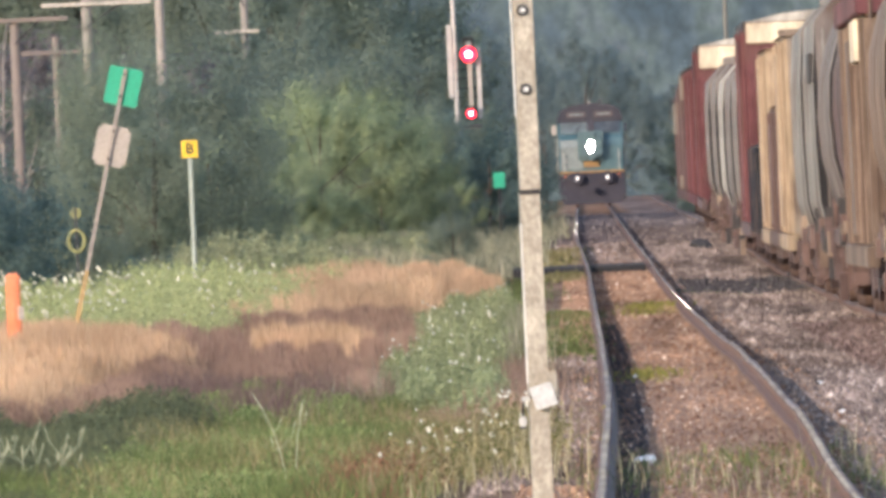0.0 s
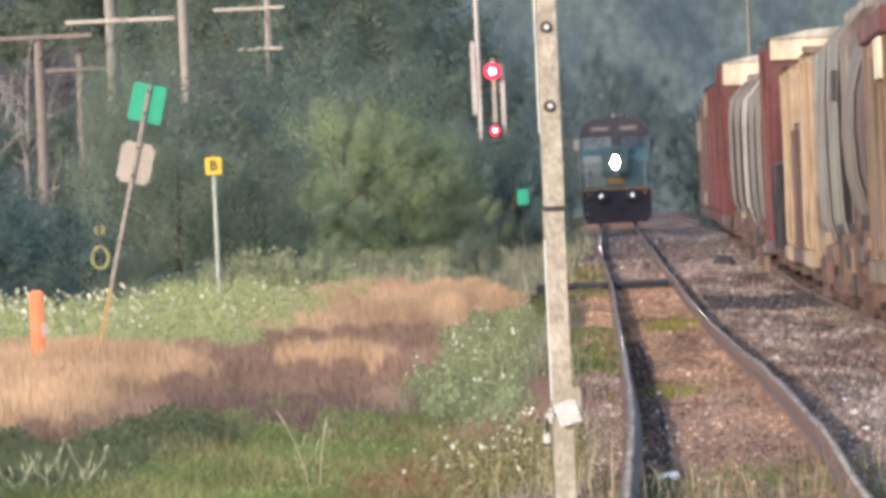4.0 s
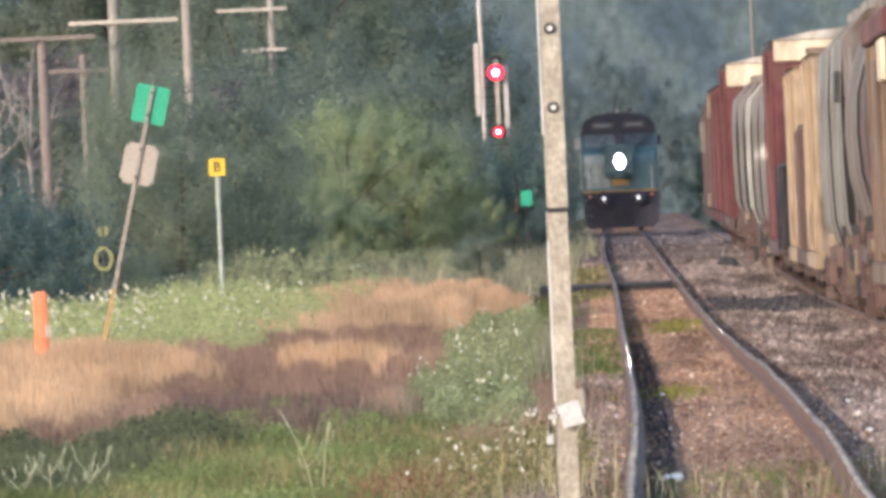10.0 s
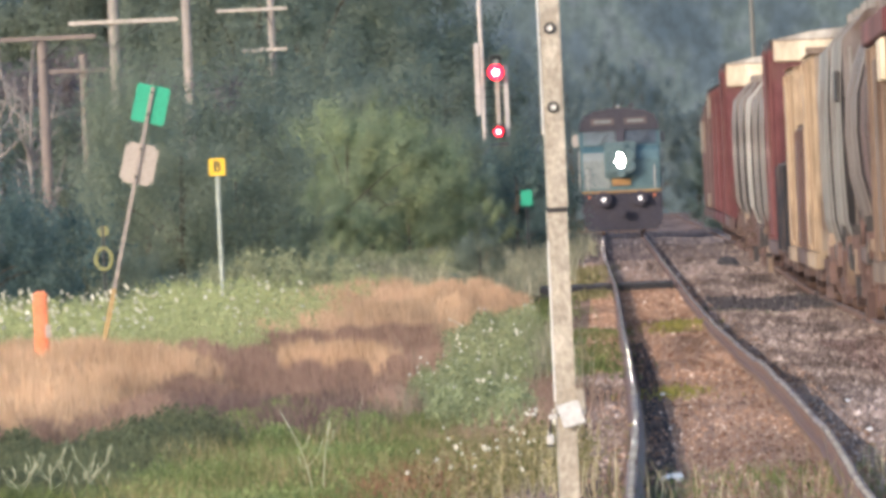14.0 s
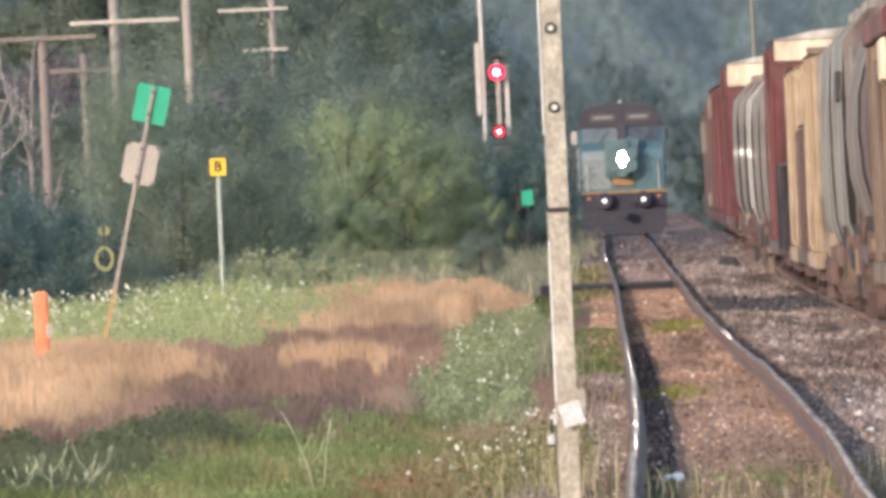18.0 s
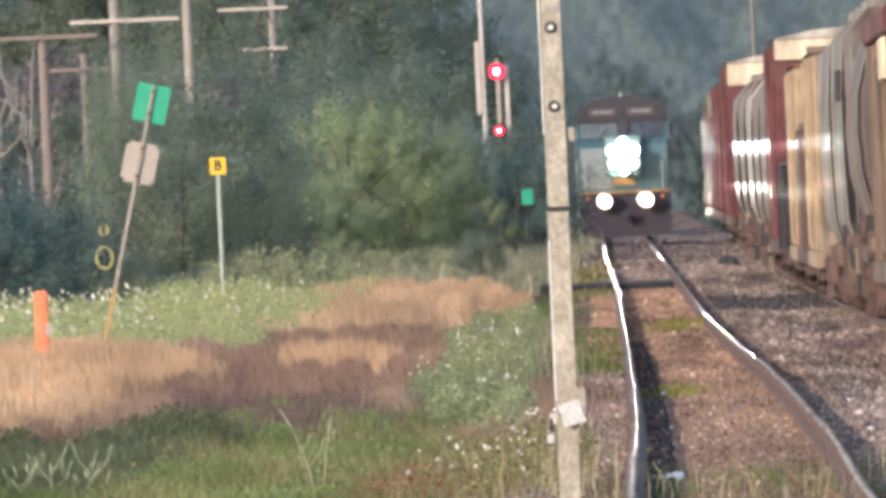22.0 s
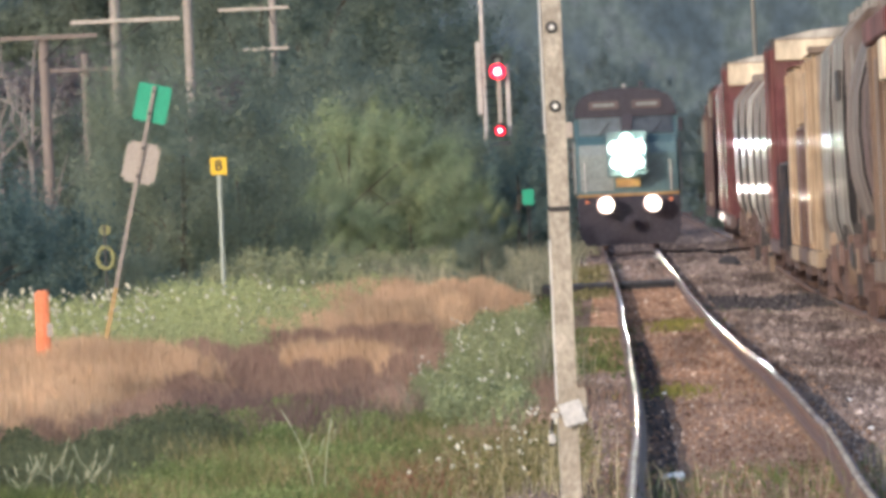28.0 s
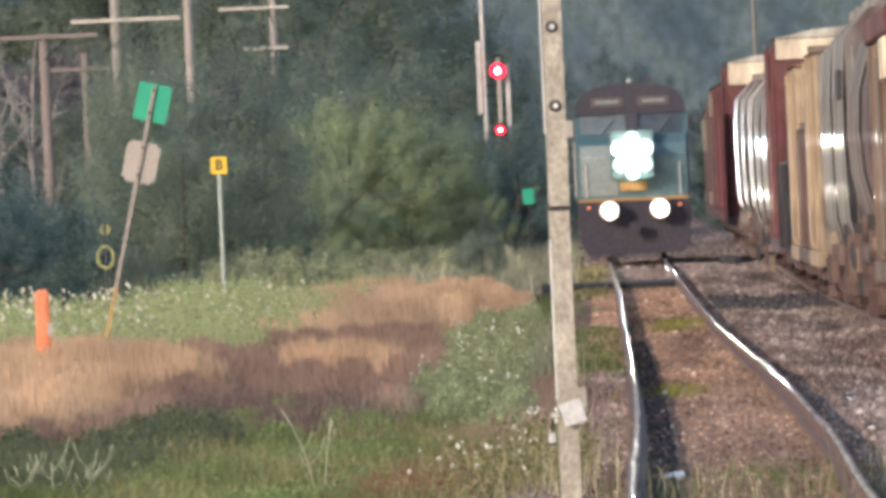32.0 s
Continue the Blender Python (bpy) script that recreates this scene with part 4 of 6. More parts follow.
L_GLASS_DIM = surface("glass coloured for dimmer reflection", (0.14, 0.165, 0.19), (0.10, 0.12, 0.14), 0.12, 0, 0.8, 4, 0.0, 0.5)
L_HOUSE = surface("dull grey-teal lamp housing", (0.08, 0.125, 0.13), (0.095, 0.135, 0.135), 0.8, 0, 2, 12)
L_BOARD = surface("number board", (0.09, 0.06, 0.055), (0.07, 0.05, 0.048), 0.5, 0, 2, 12)
LAMP_STEADY = glow("headlight glass", (1.0, 0.86, 0.66), 270.0)
LAMP_FULL = glare_glow("glare disc of full beam headlight", (0.93, 1.0, 0.95), (0.62, 1.0, 0.90), 14.0, 0.25)
LAMP_CORE = glow("full beam headlight bulb", (0.95, 1.0, 0.93), 3500.0)
LAMP_DITCH = glare_glow("glare disc of full beam ditch light", (1.0, 0.88, 0.70), (1.0, 0.55, 0.28), 16.0, 0.28)
LAMP_DITCH_CORE = glow("full beam ditch light bulb", (1.0, 0.86, 0.66), 1900.0)
LAMP_SMALL = glow("dim ditch light glass", (1.0, 0.95, 0.88), 0.45)


def lamp_unit(name, parent, x, y, z, r, material, label, shell=None, back=None, core=None):
    """A lamp that turns in its mount: a dark tube, closed behind, with a glowing glass at its bottom."""
    bm = bmesh.new()
    bmesh.ops.create_cone(bm, cap_ends=False, segments=22, radius1=r, radius2=r, depth=0.40, matrix=Matrix.Translation((0, -0.17, 0)) @ Matrix.Rotation(math.pi / 2, 4, "X"))
    bmesh.ops.solidify(bm, geom=bm.faces[:], thickness=0.012)
    rod(bm, (0, 0.02, 0), (0, 0.06, 0), r * 1.02, r * 0.8, 22)
    unit = part(name, bm, shell or L_HOUSE, parent, label)
    unit.matrix_basis = pose(x, y, z)
    part("lamp_glass", rod(bmesh.new(), (0, -0.03, 0), (0, 0.01, 0), r * 0.95, n=22), material, unit)
    if core:
        part("bulb", rod(bmesh.new(), (0, -0.045, 0), (0, -0.032, 0), 0.11, n=16), core, unit)
    if back:
        part("dim_glass", rod(bmesh.new(), (0, 0.06, 0), (0, 0.075, 0), 0.07, n=16), back, unit)
    return unit


def build_locomotive():
    loco = thing("locomotive", "teal-blue and grey diesel passenger locomotive with yellow stripe, headlights lit", "locomotive")
    w, n = 1.5, 17.0
    # body: a long hood with a rounded roof
    roof = [(-w, 3.9), (-w * 0.97, 4.2), (-w * 0.86, 4.48), (-w * 0.6, 4.66), (0, 4.74), (w * 0.6, 4.66), (w * 0.86, 4.48), (w * 0.97, 4.2), (w, 3.9)]
    part("hood", boxed(-w, w, 2.6, n, 1.62, 3.92, bevel=0.03), L_TEAL, loco)
    part("roof", prism(bmesh.new(), roof, "y", 1.05, n), L_ROOF, loco, "sooty dark rounded roof")
    part("brow", prism(bmesh.new(), roof, "y", 0.82, 1.05), L_ROOF, loco)
    # cab and nose
    part("cab", prism(bmesh.new(), [(0.52, 1.62), (2.6, 1.62), (2.6, 3.92), (0.95, 3.92), (0.6, 3.32)], "x", -w + 0.003, w - 0.003), L_TEAL, loco)
    nose = [(0.05, 1.62), (0.6, 1.62), (0.6, 3.34), (0.42, 3.32), (0.16, 3.1), (0.06, 2.8)]
    part("nose", prism(bmesh.new(), nose, "x", -w * 0.96, w * 0.96), L_TEAL, loco)
    # left half coloured lighter, sunlight put into the paint
    part("sunlit_nose_half", prism(bmesh.new(), [(0.035, 1.75), (0.2, 1.75), (0.3, 3.16), (0.15, 3.08), (0.045, 2.78)], "x", -w * 0.93, -0.42), L_GREY, loco, "nose half coloured light grey for the sun on it")
    part("nose_door", boxed(0.42, 0.98, 0.02, 0.12, 1.72, 2.75, bevel=0.03), L_TEAL, loco)
    # windscreen: two panes in a dark surround, the left coloured paler as sky reflection
    for x0, x1 in ((-1.36, -0.14), (0.2, 1.36)):
        bm = bmesh.new()
        q = [bm.verts.new(p) for p in ((x0, 0.585, 3.38), (x1, 0.585, 3.38), (x1, 0.885, 3.9), (x0, 0.885, 3.9))]
        bm.faces.new(q)
        bmesh.ops.solidify(bm, geom=bm.faces[:], thickness=0.03)
        pane = part("windscreen_pane", bm, L_GLASS if x0 < 0 else L_GLASS_DIM, loco, "windscreen pane coloured sky-grey as its reflection" if x0 < 0 else "windscreen pane coloured dim grey as weaker reflection")
        part("wiper", rod(bmesh.new(), ((x0 + x1) / 2, 0.56, 3.4), ((x0 + x1) / 2 + 0.3, 0.72, 3.75), 0.014, n=5), L_ROOF, pane)
    part("centre_post", prism(bmesh.new(), [(0.5, 3.36), (0.62, 3.36), (0.92, 3.95), (0.8, 3.95)], "x", -0.13, 0.19), L_ROOF, loco)
    # number boards above the windscreen, their figures left plain
    for x0, x1 in ((-1.05, -0.18), (0.2, 1.05)):
        b = part("number_board", boxed(x0, x1, 0.79, 0.84, 4.12, 4.36, bevel=0.015), L_BOARD, loco, "dull red number board")
        part("figures_bar", boxed(x0 + 0.12, x1 - 0.12, 0.782, 0.79, 4.2, 4.29), L_GREY, b)
    part("roof_lamp", rod(bmesh.new(), (0, 0.9, 4.72), (0, 0.9, 4.84), 0.05, n=10), M_TAG, loco)
    part("horn", rod(bmesh.new(), (0.5, 1.4, 4.82), (0.5, 0.9, 4.82), 0.04, 0.09, 10), L_ROOF, loco)
    part("exhaust_box", boxed(-0.5, 0.5, 6, 8.5, 4.6, 4.76, bevel=0.03), L_ROOF, loco)
    for y in (10.5, 12.5, 14.5):
        part("roof_fan", rod(bmesh.new(), (0, y, 4.6), (0, y, 4.765), 0.5, n=24), L_ROOF, loco)
    # headlight housing on the nose, sized to block the lamps turned back into it
    house = part("headlight_housing", boxed(-0.6, 0.6, -0.16, 0.3, 2.12, 3.47, bevel=0.04), L_HOUSE, loco)
    # three overlapping glasses, enlarged to imitate the headlights' glare
    for x, z in ((0.0, 2.98), (0.0, 2.75), (0.0, 2.55)):
        bm = bmesh.new()
        bmesh.ops.create_uvsphere(bm, u_segments=18, v_segments=8, radius=0.25, matrix=Matrix.Translation((x, -0.165, z)) @ Matrix.Diagonal((1, 0.2, 1, 1)))
        part("headlight", bm, LAMP_STEADY, house, "lit headlight glass enlarged for its glare")
    part("emblem", boxed(-0.36, 0.36, -0.06, 0.05, 1.84, 2.1, bevel=0.02), L_YELLOW, loco, "yellow emblem panel")
    # anticlimber, yellow stripe and pilot
    part("yellow_stripe", boxed(-w, w, -0.12, 0.3, 1.58, 1.66, bevel=0.02), L_YELLOW, loco, "yellow stripe across the front")
    part("buffer_beam", boxed(-w, w, -0.06, 0.5, 1.02, 1.56, bevel=0.03), L_LOW, loco)
    pilot = [(-w, 1.04), (w, 1.04), (w * 0.98, 0.5), (w * 0.86, 0.16), (-w * 0.86, 0.16), (-w * 0.98, 0.5)]
    part("pilot", prism(bmesh.new(), pilot, "y", -0.12, 0.06), L_LOW, loco, "grimy dark pilot plate")
    add_coupler(loco, -0.1, -1, L_LOW)
    for k in range(4):
        part("step", boxed(-w - 0.02, -w + 0.3, 0.3, 0.75, 0.35 + k * 0.3, 0.4 + k * 0.3), L_LOW, loco)
        part("step", boxed(w - 0.3, w + 0.02, 0.3, 0.75, 0.35 + k * 0.3, 0.4 + k * 0.3), L_LOW, loco)
    for sx in (-1, 1):
        part("handrail", rod(bmesh.new(), (sx * (w + 0.04), 0.6, 1.7), (sx * (w + 0.04), 0.6, 3.2), 0.022, n=6), M_SIGNALGREY, loco)
        part("grab_rail", rod(bmesh.new(), (sx * 1.25, -0.1, 1.7), (sx * 1.25, 0.0, 2.6), 0.02, n=6), M_SIGNALGREY, loco)
    part("mirror", boxed(-w - 0.26, -w - 0.03, 0.75, 0.85, 3.34, 3.8, bevel=0.03), M_GREYBACK, loco, "pale grey wing mirror")
    part("mirror", boxed(w + 0.03, w + 0.16, 0.75, 0.85, 3.4, 3.8, bevel=0.03), L_ROOF, loco)
    for sx in (-1, 1):
        part("ditch_light_housing", boxed(sx * 0.75 - 0.44, sx * 0.75 + 0.44, -0.1, 0.0, 1.1, 1.56, bevel=0.01), L_LOW, loco)
        part("marker_light", rod(bmesh.new(), (sx * 1.22, -0.16, 1.44), (sx * 1.22, -0.1, 1.44), 0.05, n=12), M_ORANGE, loco)
    part("fuel_tank", boxed(-1.35, 1.35, 6.2, 10.8, 0.35, 1.5, bevel=0.12), L_LOW, loco)
    part("underframe", boxed(-1.3, 1.3, 0.4, n, 1.1, 1.62, bevel=0.03), L_LOW, loco)
    add_truck(loco, 3.6), add_truck(loco, 13.6)
    # added lamps, arranged and enlarged as full-beam glare, face back until swung forward
    full = [lamp_unit("glare_lamp", loco, x, -0.405, z, r, LAMP_FULL, "added lamp imitating full beam glare, swings forward", None, None, LAMP_CORE if z > 2.9 and x else None)
            for x, z, r in ((-0.33, 2.97, 0.25), (0.33, 2.97, 0.25), (-0.31, 2.55, 0.25), (0.31, 2.55, 0.25), (0.0, 3.23, 0.22), (0.0, 2.33, 0.21))]
    full += [lamp_unit("ditch_glare_lamp", loco, sx * 0.68, -0.345, 1.34, 0.28, LAMP_DITCH, "ditch light enlarged for full beam glare, swings forward", L_LOW, LAMP_SMALL, LAMP_DITCH_CORE) for sx in (-1, 1)]
    return loco, full


locomotive, full_lamps = build_locomotive()


# ================= signs, signal and poles =================
def build_near_post():
    x, y = -0.21, 85.0
    post = thing("channel_post", "galvanised steel channel post with bolts, tilted white tag and padlock", "post", pose(x, y, 0, 0, 0, 6))
    g = float(ground_z(x, y))
    chan = [(-0.044, -0.03), (0.044, -0.03), (0.044, 0.03), (0.036, 0.03), (0.036, -0.022), (-0.036, -0.022), (-0.036, 0.03), (-0.044, 0.03)]
    for name, z0, z1, dx, dy in (("lower_channel", g - 0.4, 2.088, 0.0, 0.0), ("upper_channel", 2.094, 4.3, 0.004, -0.004)):
        bm = bmesh.new()
        lo = [bm.verts.new((u + dx, v + dy, z0)) for u, v in chan]
        hi = [bm.verts.new((u + dx, v + dy, z1)) for u, v in chan]
        for i in range(8):
            bm.faces.new((lo[i], lo[(i + 1) % 8], hi[(i + 1) % 8], hi[i]))
        bm.faces.new(lo[::-1]), bm.faces.new(hi)
        bmesh.ops.recalc_face_normals(bm, faces=bm.faces)
        part(name, bm, M_GALV, post)
    # white strips paint the sunlight along the left edge
    for z0, z1 in ((2.42, 3.3), (1.24, 1.95)):
        part("lit_edge", boxed(-0.0475, -0.0445, -0.032, 0.01, z0, z1, bevel=0.0008), M_WHITE, post, "white strip painted as sunlight on the channel edge")
    part("splice_band", boxed(-0.047, 0.047, -0.036, -0.02, 2.075, 2.1, bevel=0.003), M_DARK, post)
    for z in (2.89, 2.54):
        b = part("bolt", rod(bmesh.new(), (0.002, -0.052, z), (0.002, -0.034, z), 0.017, n=6), M_BOLT, post, "zinc hexagon bolt")
        part("washer", rod(bmesh.new(), (0.002, -0.038, z), (0.002, -0.0335, z), 0.027, n=18), M_DARK, b)
        part("bolt_end", rod(bmesh.new(), (0.002, -0.062, z), (0.002, -0.05, z), 0.009, n=10), M_WHITE, b)
    bm = boxed(-0.052, 0.052, -0.006, 0.0, -0.055, 0.055, bevel=0.004)
    tag = part("white_tag", bm, M_TAG, post, "small white enamel tag, tilted")
    tag.matrix_basis = pose(0.018, -0.05, 1.18, -14, 0, 0) @ pose(0, 0, 0, 0, -16, 0)
    part("tag_bracket", boxed(0.03, 0.085, -0.04, -0.02, 1.17, 1.29, bevel=0.008), M_GALV, post)
    bm = bmesh.new()
    rod(bm, (-0.07, -0.03, 1.17), (-0.078, -0.03, 1.09), 0.006, n=8)
    rod(bm, (-0.06, -0.03, 1.17), (-0.03, -0.03, 1.18), 0.006, n=8)
    lock = part("padlock", boxed(-0.092, -0.06, -0.045, -0.015, 1.05, 1.095, bevel=0.006), M_TAG, post, "pale padlock on a dark hasp")
    part("shackle", bm, M_DARK, lock)
    part("lock_base", boxed(-0.092, -0.06, -0.045, -0.015, 1.04, 1.05), M_DARK, lock)
    part("hasp", boxed(-0.078, -0.04, -0.04, -0.02, 1.16, 1.185, bevel=0.004), M_TAG, post)
    return post


def sign_plate(name, w, h, corner, material, parent, m, label):
    bm = boxed(-w / 2, w / 2, -0.004, 0.004, -h / 2, h / 2)
    es = [e for e in bm.edges if abs(e.verts[0].co.y - e.verts[1].co.y) > 0.005]
    bmesh.ops.bevel(bm, geom=es, offset=corner, segments=4, affect="EDGES")
    p = part(name, bm, material, parent, label)
    p.matrix_basis = m
    return p


def build_lean_sign():
    x, y = -7.19, 272.0
    g = float(ground_z(x, y))
    s = thing("leaning_sign", "leaning thin post with a green sign and bare sign back", "sign", pose(x - 0.2, y, g - 0.2, 0, 13.5, 0))
    L = (3.835 - g + 0.2) / math.cos(radians(13.5))
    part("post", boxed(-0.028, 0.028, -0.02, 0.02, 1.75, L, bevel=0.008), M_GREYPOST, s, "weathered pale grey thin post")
    part("post_foot", boxed(-0.034, 0.034, -0.024, 0.024, 0, 1.77, bevel=0.008), M_STRAW, s, "straw-coloured lower post")
    sign_plate("green_plate", 0.48, 0.54, 0.02, M_GREEN, s, pose(0.01, 0.028, L - 0.25), "plain green sign plate")
    sign_plate("bare_plate", 0.48, 0.58, 0.05, M_GREYBACK, s, pose(0.01, 0.028, L - 1.11), "bare metal back of a sign")
    for z in (L - 0.08, L - 0.4, L - 0.9, L - 1.3):
        part("bolt", rod(bmesh.new(), (0, -0.035, z), (0, -0.018, z), 0.022, n=8), M_DARK, s)
    return s


def letter(text, size, material, parent, m):
    """A flat letter as a thin mesh."""
    cu = bpy.data.curves.new("letter", "FONT")
    cu.offset = 0.006
    cu.body, cu.size, cu.extrude, cu.align_x, cu.align_y = text, size, 0.002, "CENTER", "CENTER"
    tmp = new("letter", cu)
    me = bpy.data.meshes.new_from_object(tmp.evaluated_get(bpy.context.evaluated_depsgraph_get()))
    bpy.data.objects.remove(tmp)
    me.materials.clear()
    me.materials.append(material)
    ob = new("letter", me)
    ob.parent = parent
    ob.matrix_basis = m
    return ob


def build_b_marker():
    x, y = -7.17, 358.0
    g = float(ground_z(x, y))
    s = thing("marker_post", "yellow square marker with a black letter B on a pale post", "marker", pose(x, y, 0))
    part("post", rod(bmesh.new(), (0, 0.03, g - 0.2), (0, 0.03, 2.9), 0.045, n=10), M_POSTWHITE, s)
    p = part("yellow_plate", boxed(-0.15, 0.15, -0.04, -0.03, 2.645, 2.965, bevel=0.004), M_YELLOW, s, "yellow plate")
    letter("B", 0.27, M_BLACK, p, pose(0.0, -0.045, 2.805, 90, 0, 0))
    return s


def build_switch_target():
    x, y = -9.35, 358.0
    g = float(ground_z(x, y))
    s = thing("switch_target", "yellow and black switch stand target among weeds", "switch stand", pose(x, y, 0))
    part("mast", rod(bmesh.new(), (0, 0, g - 0.2), (0, 0, 1.8), 0.02, n=8), M_BLACK, s)
    part("small_disc", rod(bmesh.new(), (0, -0.03, 1.71), (0, -0.02, 1.71), 0.11, n=20), M_FADED, s)
    part("black_bar", boxed(-0.025, 0.025, -0.04, -0.032, 1.3, 1.82), M_BLACK, s)
    u, v = np.meshgrid(np.arange(24) * math.pi / 12, np.arange(8) * math.pi / 4, indexing="ij")
    V = np.stack([np.cos(u) * (0.15 + 0.036 * np.cos(v)), -0.03 + 0.02 * np.sin(v), 1.19 + np.sin(u) * (0.2 + 0.036 * np.cos(v))], 2).reshape(-1, 3)
    F4 = [(i * 8 + j, ((i + 1) % 24) * 8 + j, ((i + 1) % 24) * 8 + (j + 1) % 8, i * 8 + (j + 1) % 8) for i in range(24) for j in range(8)]
    bm = grid_mesh("ring_target", V, np.array(F4), M_FADED, True)
    part("ring_target", bm, None, s, "faded yellow ring")
    return s


def build_stake():
    x, y = -7.18, 243.0
    g = float(ground_z(x, y))
    s = thing("marker_stake", "orange plastic utility marker stake in dry grass", "marker", pose(x, y, 0))
    part("stake", boxed(-0.09, 0.09, -0.03, 0.03, g - 0.2, 1.14, bevel=0.028), M_ORANGE, s)
    part("rib", boxed(-0.02, 0.02, -0.045, -0.031, g, 1.1, bevel=0.006), M_ORANGE, s)
    part("decal", boxed(0.05, 0.13, -0.042, -0.033, 0.55, 0.72, bevel=0.003), M_GREYBACK, s, "faded pale decal")
    return s


def signal_head(parent, x, z, lenses, lit, size):
    """A signal head with a dark backing plate and hooded lenses; the one in lit glows red."""
    h = 0.34 * lenses
    head = part("signal_head", boxed(x - 0.2, x + 0.2, -0.3, -0.02, z - 0.2, z - 0.2 + h + 0.08, bevel=0.05), M_BLACK, parent, "black signal head")
    for k in range(lenses):
        zz = z + k * 0.34
        red = k == lit
        # the lit disc is widened to imitate the red halo round the lens
        part("lens", rod(bmesh.new(), (x, -0.335, zz), (x, -0.3, zz), size if red else 0.1, n=20), M_RED if red else L_GLASS, head, "red lit disc widened to show the lens halo" if red else "dark lens")
        if red:
            part("lamp", rod(bmesh.new(), (x, -0.35, zz), (x, -0.336, zz), size * 0.42, n=16), M_REDCORE, head)
        hood = bmesh.new()
        for i in range(8):
            a, b = i * math.pi / 8, (i + 1) * math.pi / 8
            c = [(math.cos(t) * 0.18, math.sin(t) * 0.18) for t in (a, b)]
            hood.faces.new([hood.verts.new(p) for p in ((x + c[0][0], -0.3, zz + c[0][1]), (x + c[1][0], -0.3, zz + c[1][1]), (x + c[1][0], -0.52, zz + c[1][1]), (x + c[0][0], -0.52, zz + c[0][1]))])
        part("hood", hood, M_BLACK, head)


def build_signal():
    x, y = -3.3, 618.0
    g = float(ground_z(x, y))
    s = thing("railway_signal", "tall railway signal with two heads showing red over red", "railway signal", pose(x, y, 0))
    part("mast", rod(bmesh.new(), (-0.42, 0.1, g - 0.2), (-0.42, 0.1, 9.5), 0.075, n=12), M_SIGNALGREY, s, "pale thin mast")
    part("base", boxed(-0.8, 0.6, -0.3, 0.6, g - 0.2, g + 0.5, bevel=0.05), M_GREYBACK, s)
    signal_head(s, 0.02, 5.88, 2, 0, 0.25)
    signal_head(s, 0.02, 3.97, 1, 0, 0.15)
    for name, px, z0, z1, w in (("conduit", -0.58, 4.5, 6.85, 0.085), ("ladder_rail", 0.33, 3.8, 6.1, 0.075), ("head_pole", 0.05, 4.2, 5.7, 0.07)):
        part(name, boxed(px - w, px + w, -0.02, 0.1, z0, z1, bevel=0.02), M_SIGNALGREY if name != "head_pole" else M_GREYBACK, s)
    for k in range(9):
        z = 3.9 + k * 0.3
        part("rung", rod(bmesh.new(), (-0.42, 0.05, z), (0.33, 0.05, z), 0.015, n=6), M_BLACK, s)
    part("arm", boxed(-0.45, 0.35, 0.0, 0.12, 3.5, 3.62, bevel=0.01), M_BLACK, s)
    return s


def build_small_green():
    x, y = -2.27, 567.0
    g = float(ground_z(x, y))
    s = thing("small_sign", "small green mile sign on a thin post beside the bushes", "sign", pose(x, y, 0))
    part("post", rod(bmesh.new(), (0, 0.03, g - 0.2), (0, 0.03, 1.95), 0.025, n=8), M_DARK, s)
    part("plate", boxed(-0.17, 0.17, -0.012, 0.0, 1.6, 2.06, bevel=0.004), M_GREEN, s, "green plate")
    return s


def utility_pole(x, y, top, arms, label, wood=M_TIMBER):
    """A pole with crossarms; arms are (height, left, right, grey)."""
    g = float(ground_z(x, y))
    s = thing("utility_pole", label, "utility pole", pose(x, y, 0))
    part("pole", rod(bmesh.new(), (0, 0, g - 0.3), (0, 0, top), 0.145, 0.115, 12), wood, s)
    for z, a, b, grey in arms:
        arm = part("crossarm", boxed(a, b, -0.22, -0.12, z - 0.05, z + 0.05, bevel=0.012), wood if grey else M_PALEARM, s, "" if grey else "sun-bleached crossarm")
        part("brace", rod(bmesh.new(), (0.0, -0.16, z - 0.55), ((a + b) / 2 + (b - a) * 0.2, -0.16, z - 0.05), 0.02, n=6), M_DARK, arm)
    return s


build_near_post()
build_lean_sign()
build_b_marker()
build_switch_target()
build_stake()
build_signal()
build_small_green()
utility_pole(-13.07, 453, 6.2, ((6.18, -1.1, 1.28, 1),), "old weathered utility pole with one crossarm")
utility_pole(-14.65, 548, 6.5, ((6.05, -1.15, 0.75, 1),), "old weathered utility pole with a low crossarm")
utility_pole(-11.37, 453.6, 9.5, ((6.5, -1.06, 1.53, 0),), "weathered utility pole with a pale crossarm", M_GREYPOST)
utility_pole(-11.13, 523, 10.5, ((8.6, -1.2, 1.2, 0),), "weathered utility pole with a pale crossarm", M_GREYPOST)
utility_pole(-11.03, 654, 12.0, ((8.6, -1.85, 0.56, 0), (7.22, -1.04, 0.5, 0)), "weathered utility pole with two crossarms", M_GREYPOST)
utility_pole(8.95, 1100, 17.0, ((16.4, -1.2, 1.2, 0),), "weathered utility pole behind the freight cars", M_HAZYPOST)

# dark planks standing in for shade across the line, and a heap beside the siding
crossing = thing("timber_crossing", "low dark planks standing in for shade across the track", "crossing", pose(0, 452, 0))
for x0, x1 in ((-1.6, 0.1), (0.26, 1.55)):
    for k in range(3):
        y = k * 2.6
        z = float(rail_z(452 + y))
        part("plank", boxed(x0, x1, y, y + 2.4, z - 0.3, z - 0.05, bevel=0.02), M_PLANK_SHADE, crossing)
heap = bmesh.new()
bmesh.ops.create_icosphere(heap, subdivisions=3, radius=0.3)
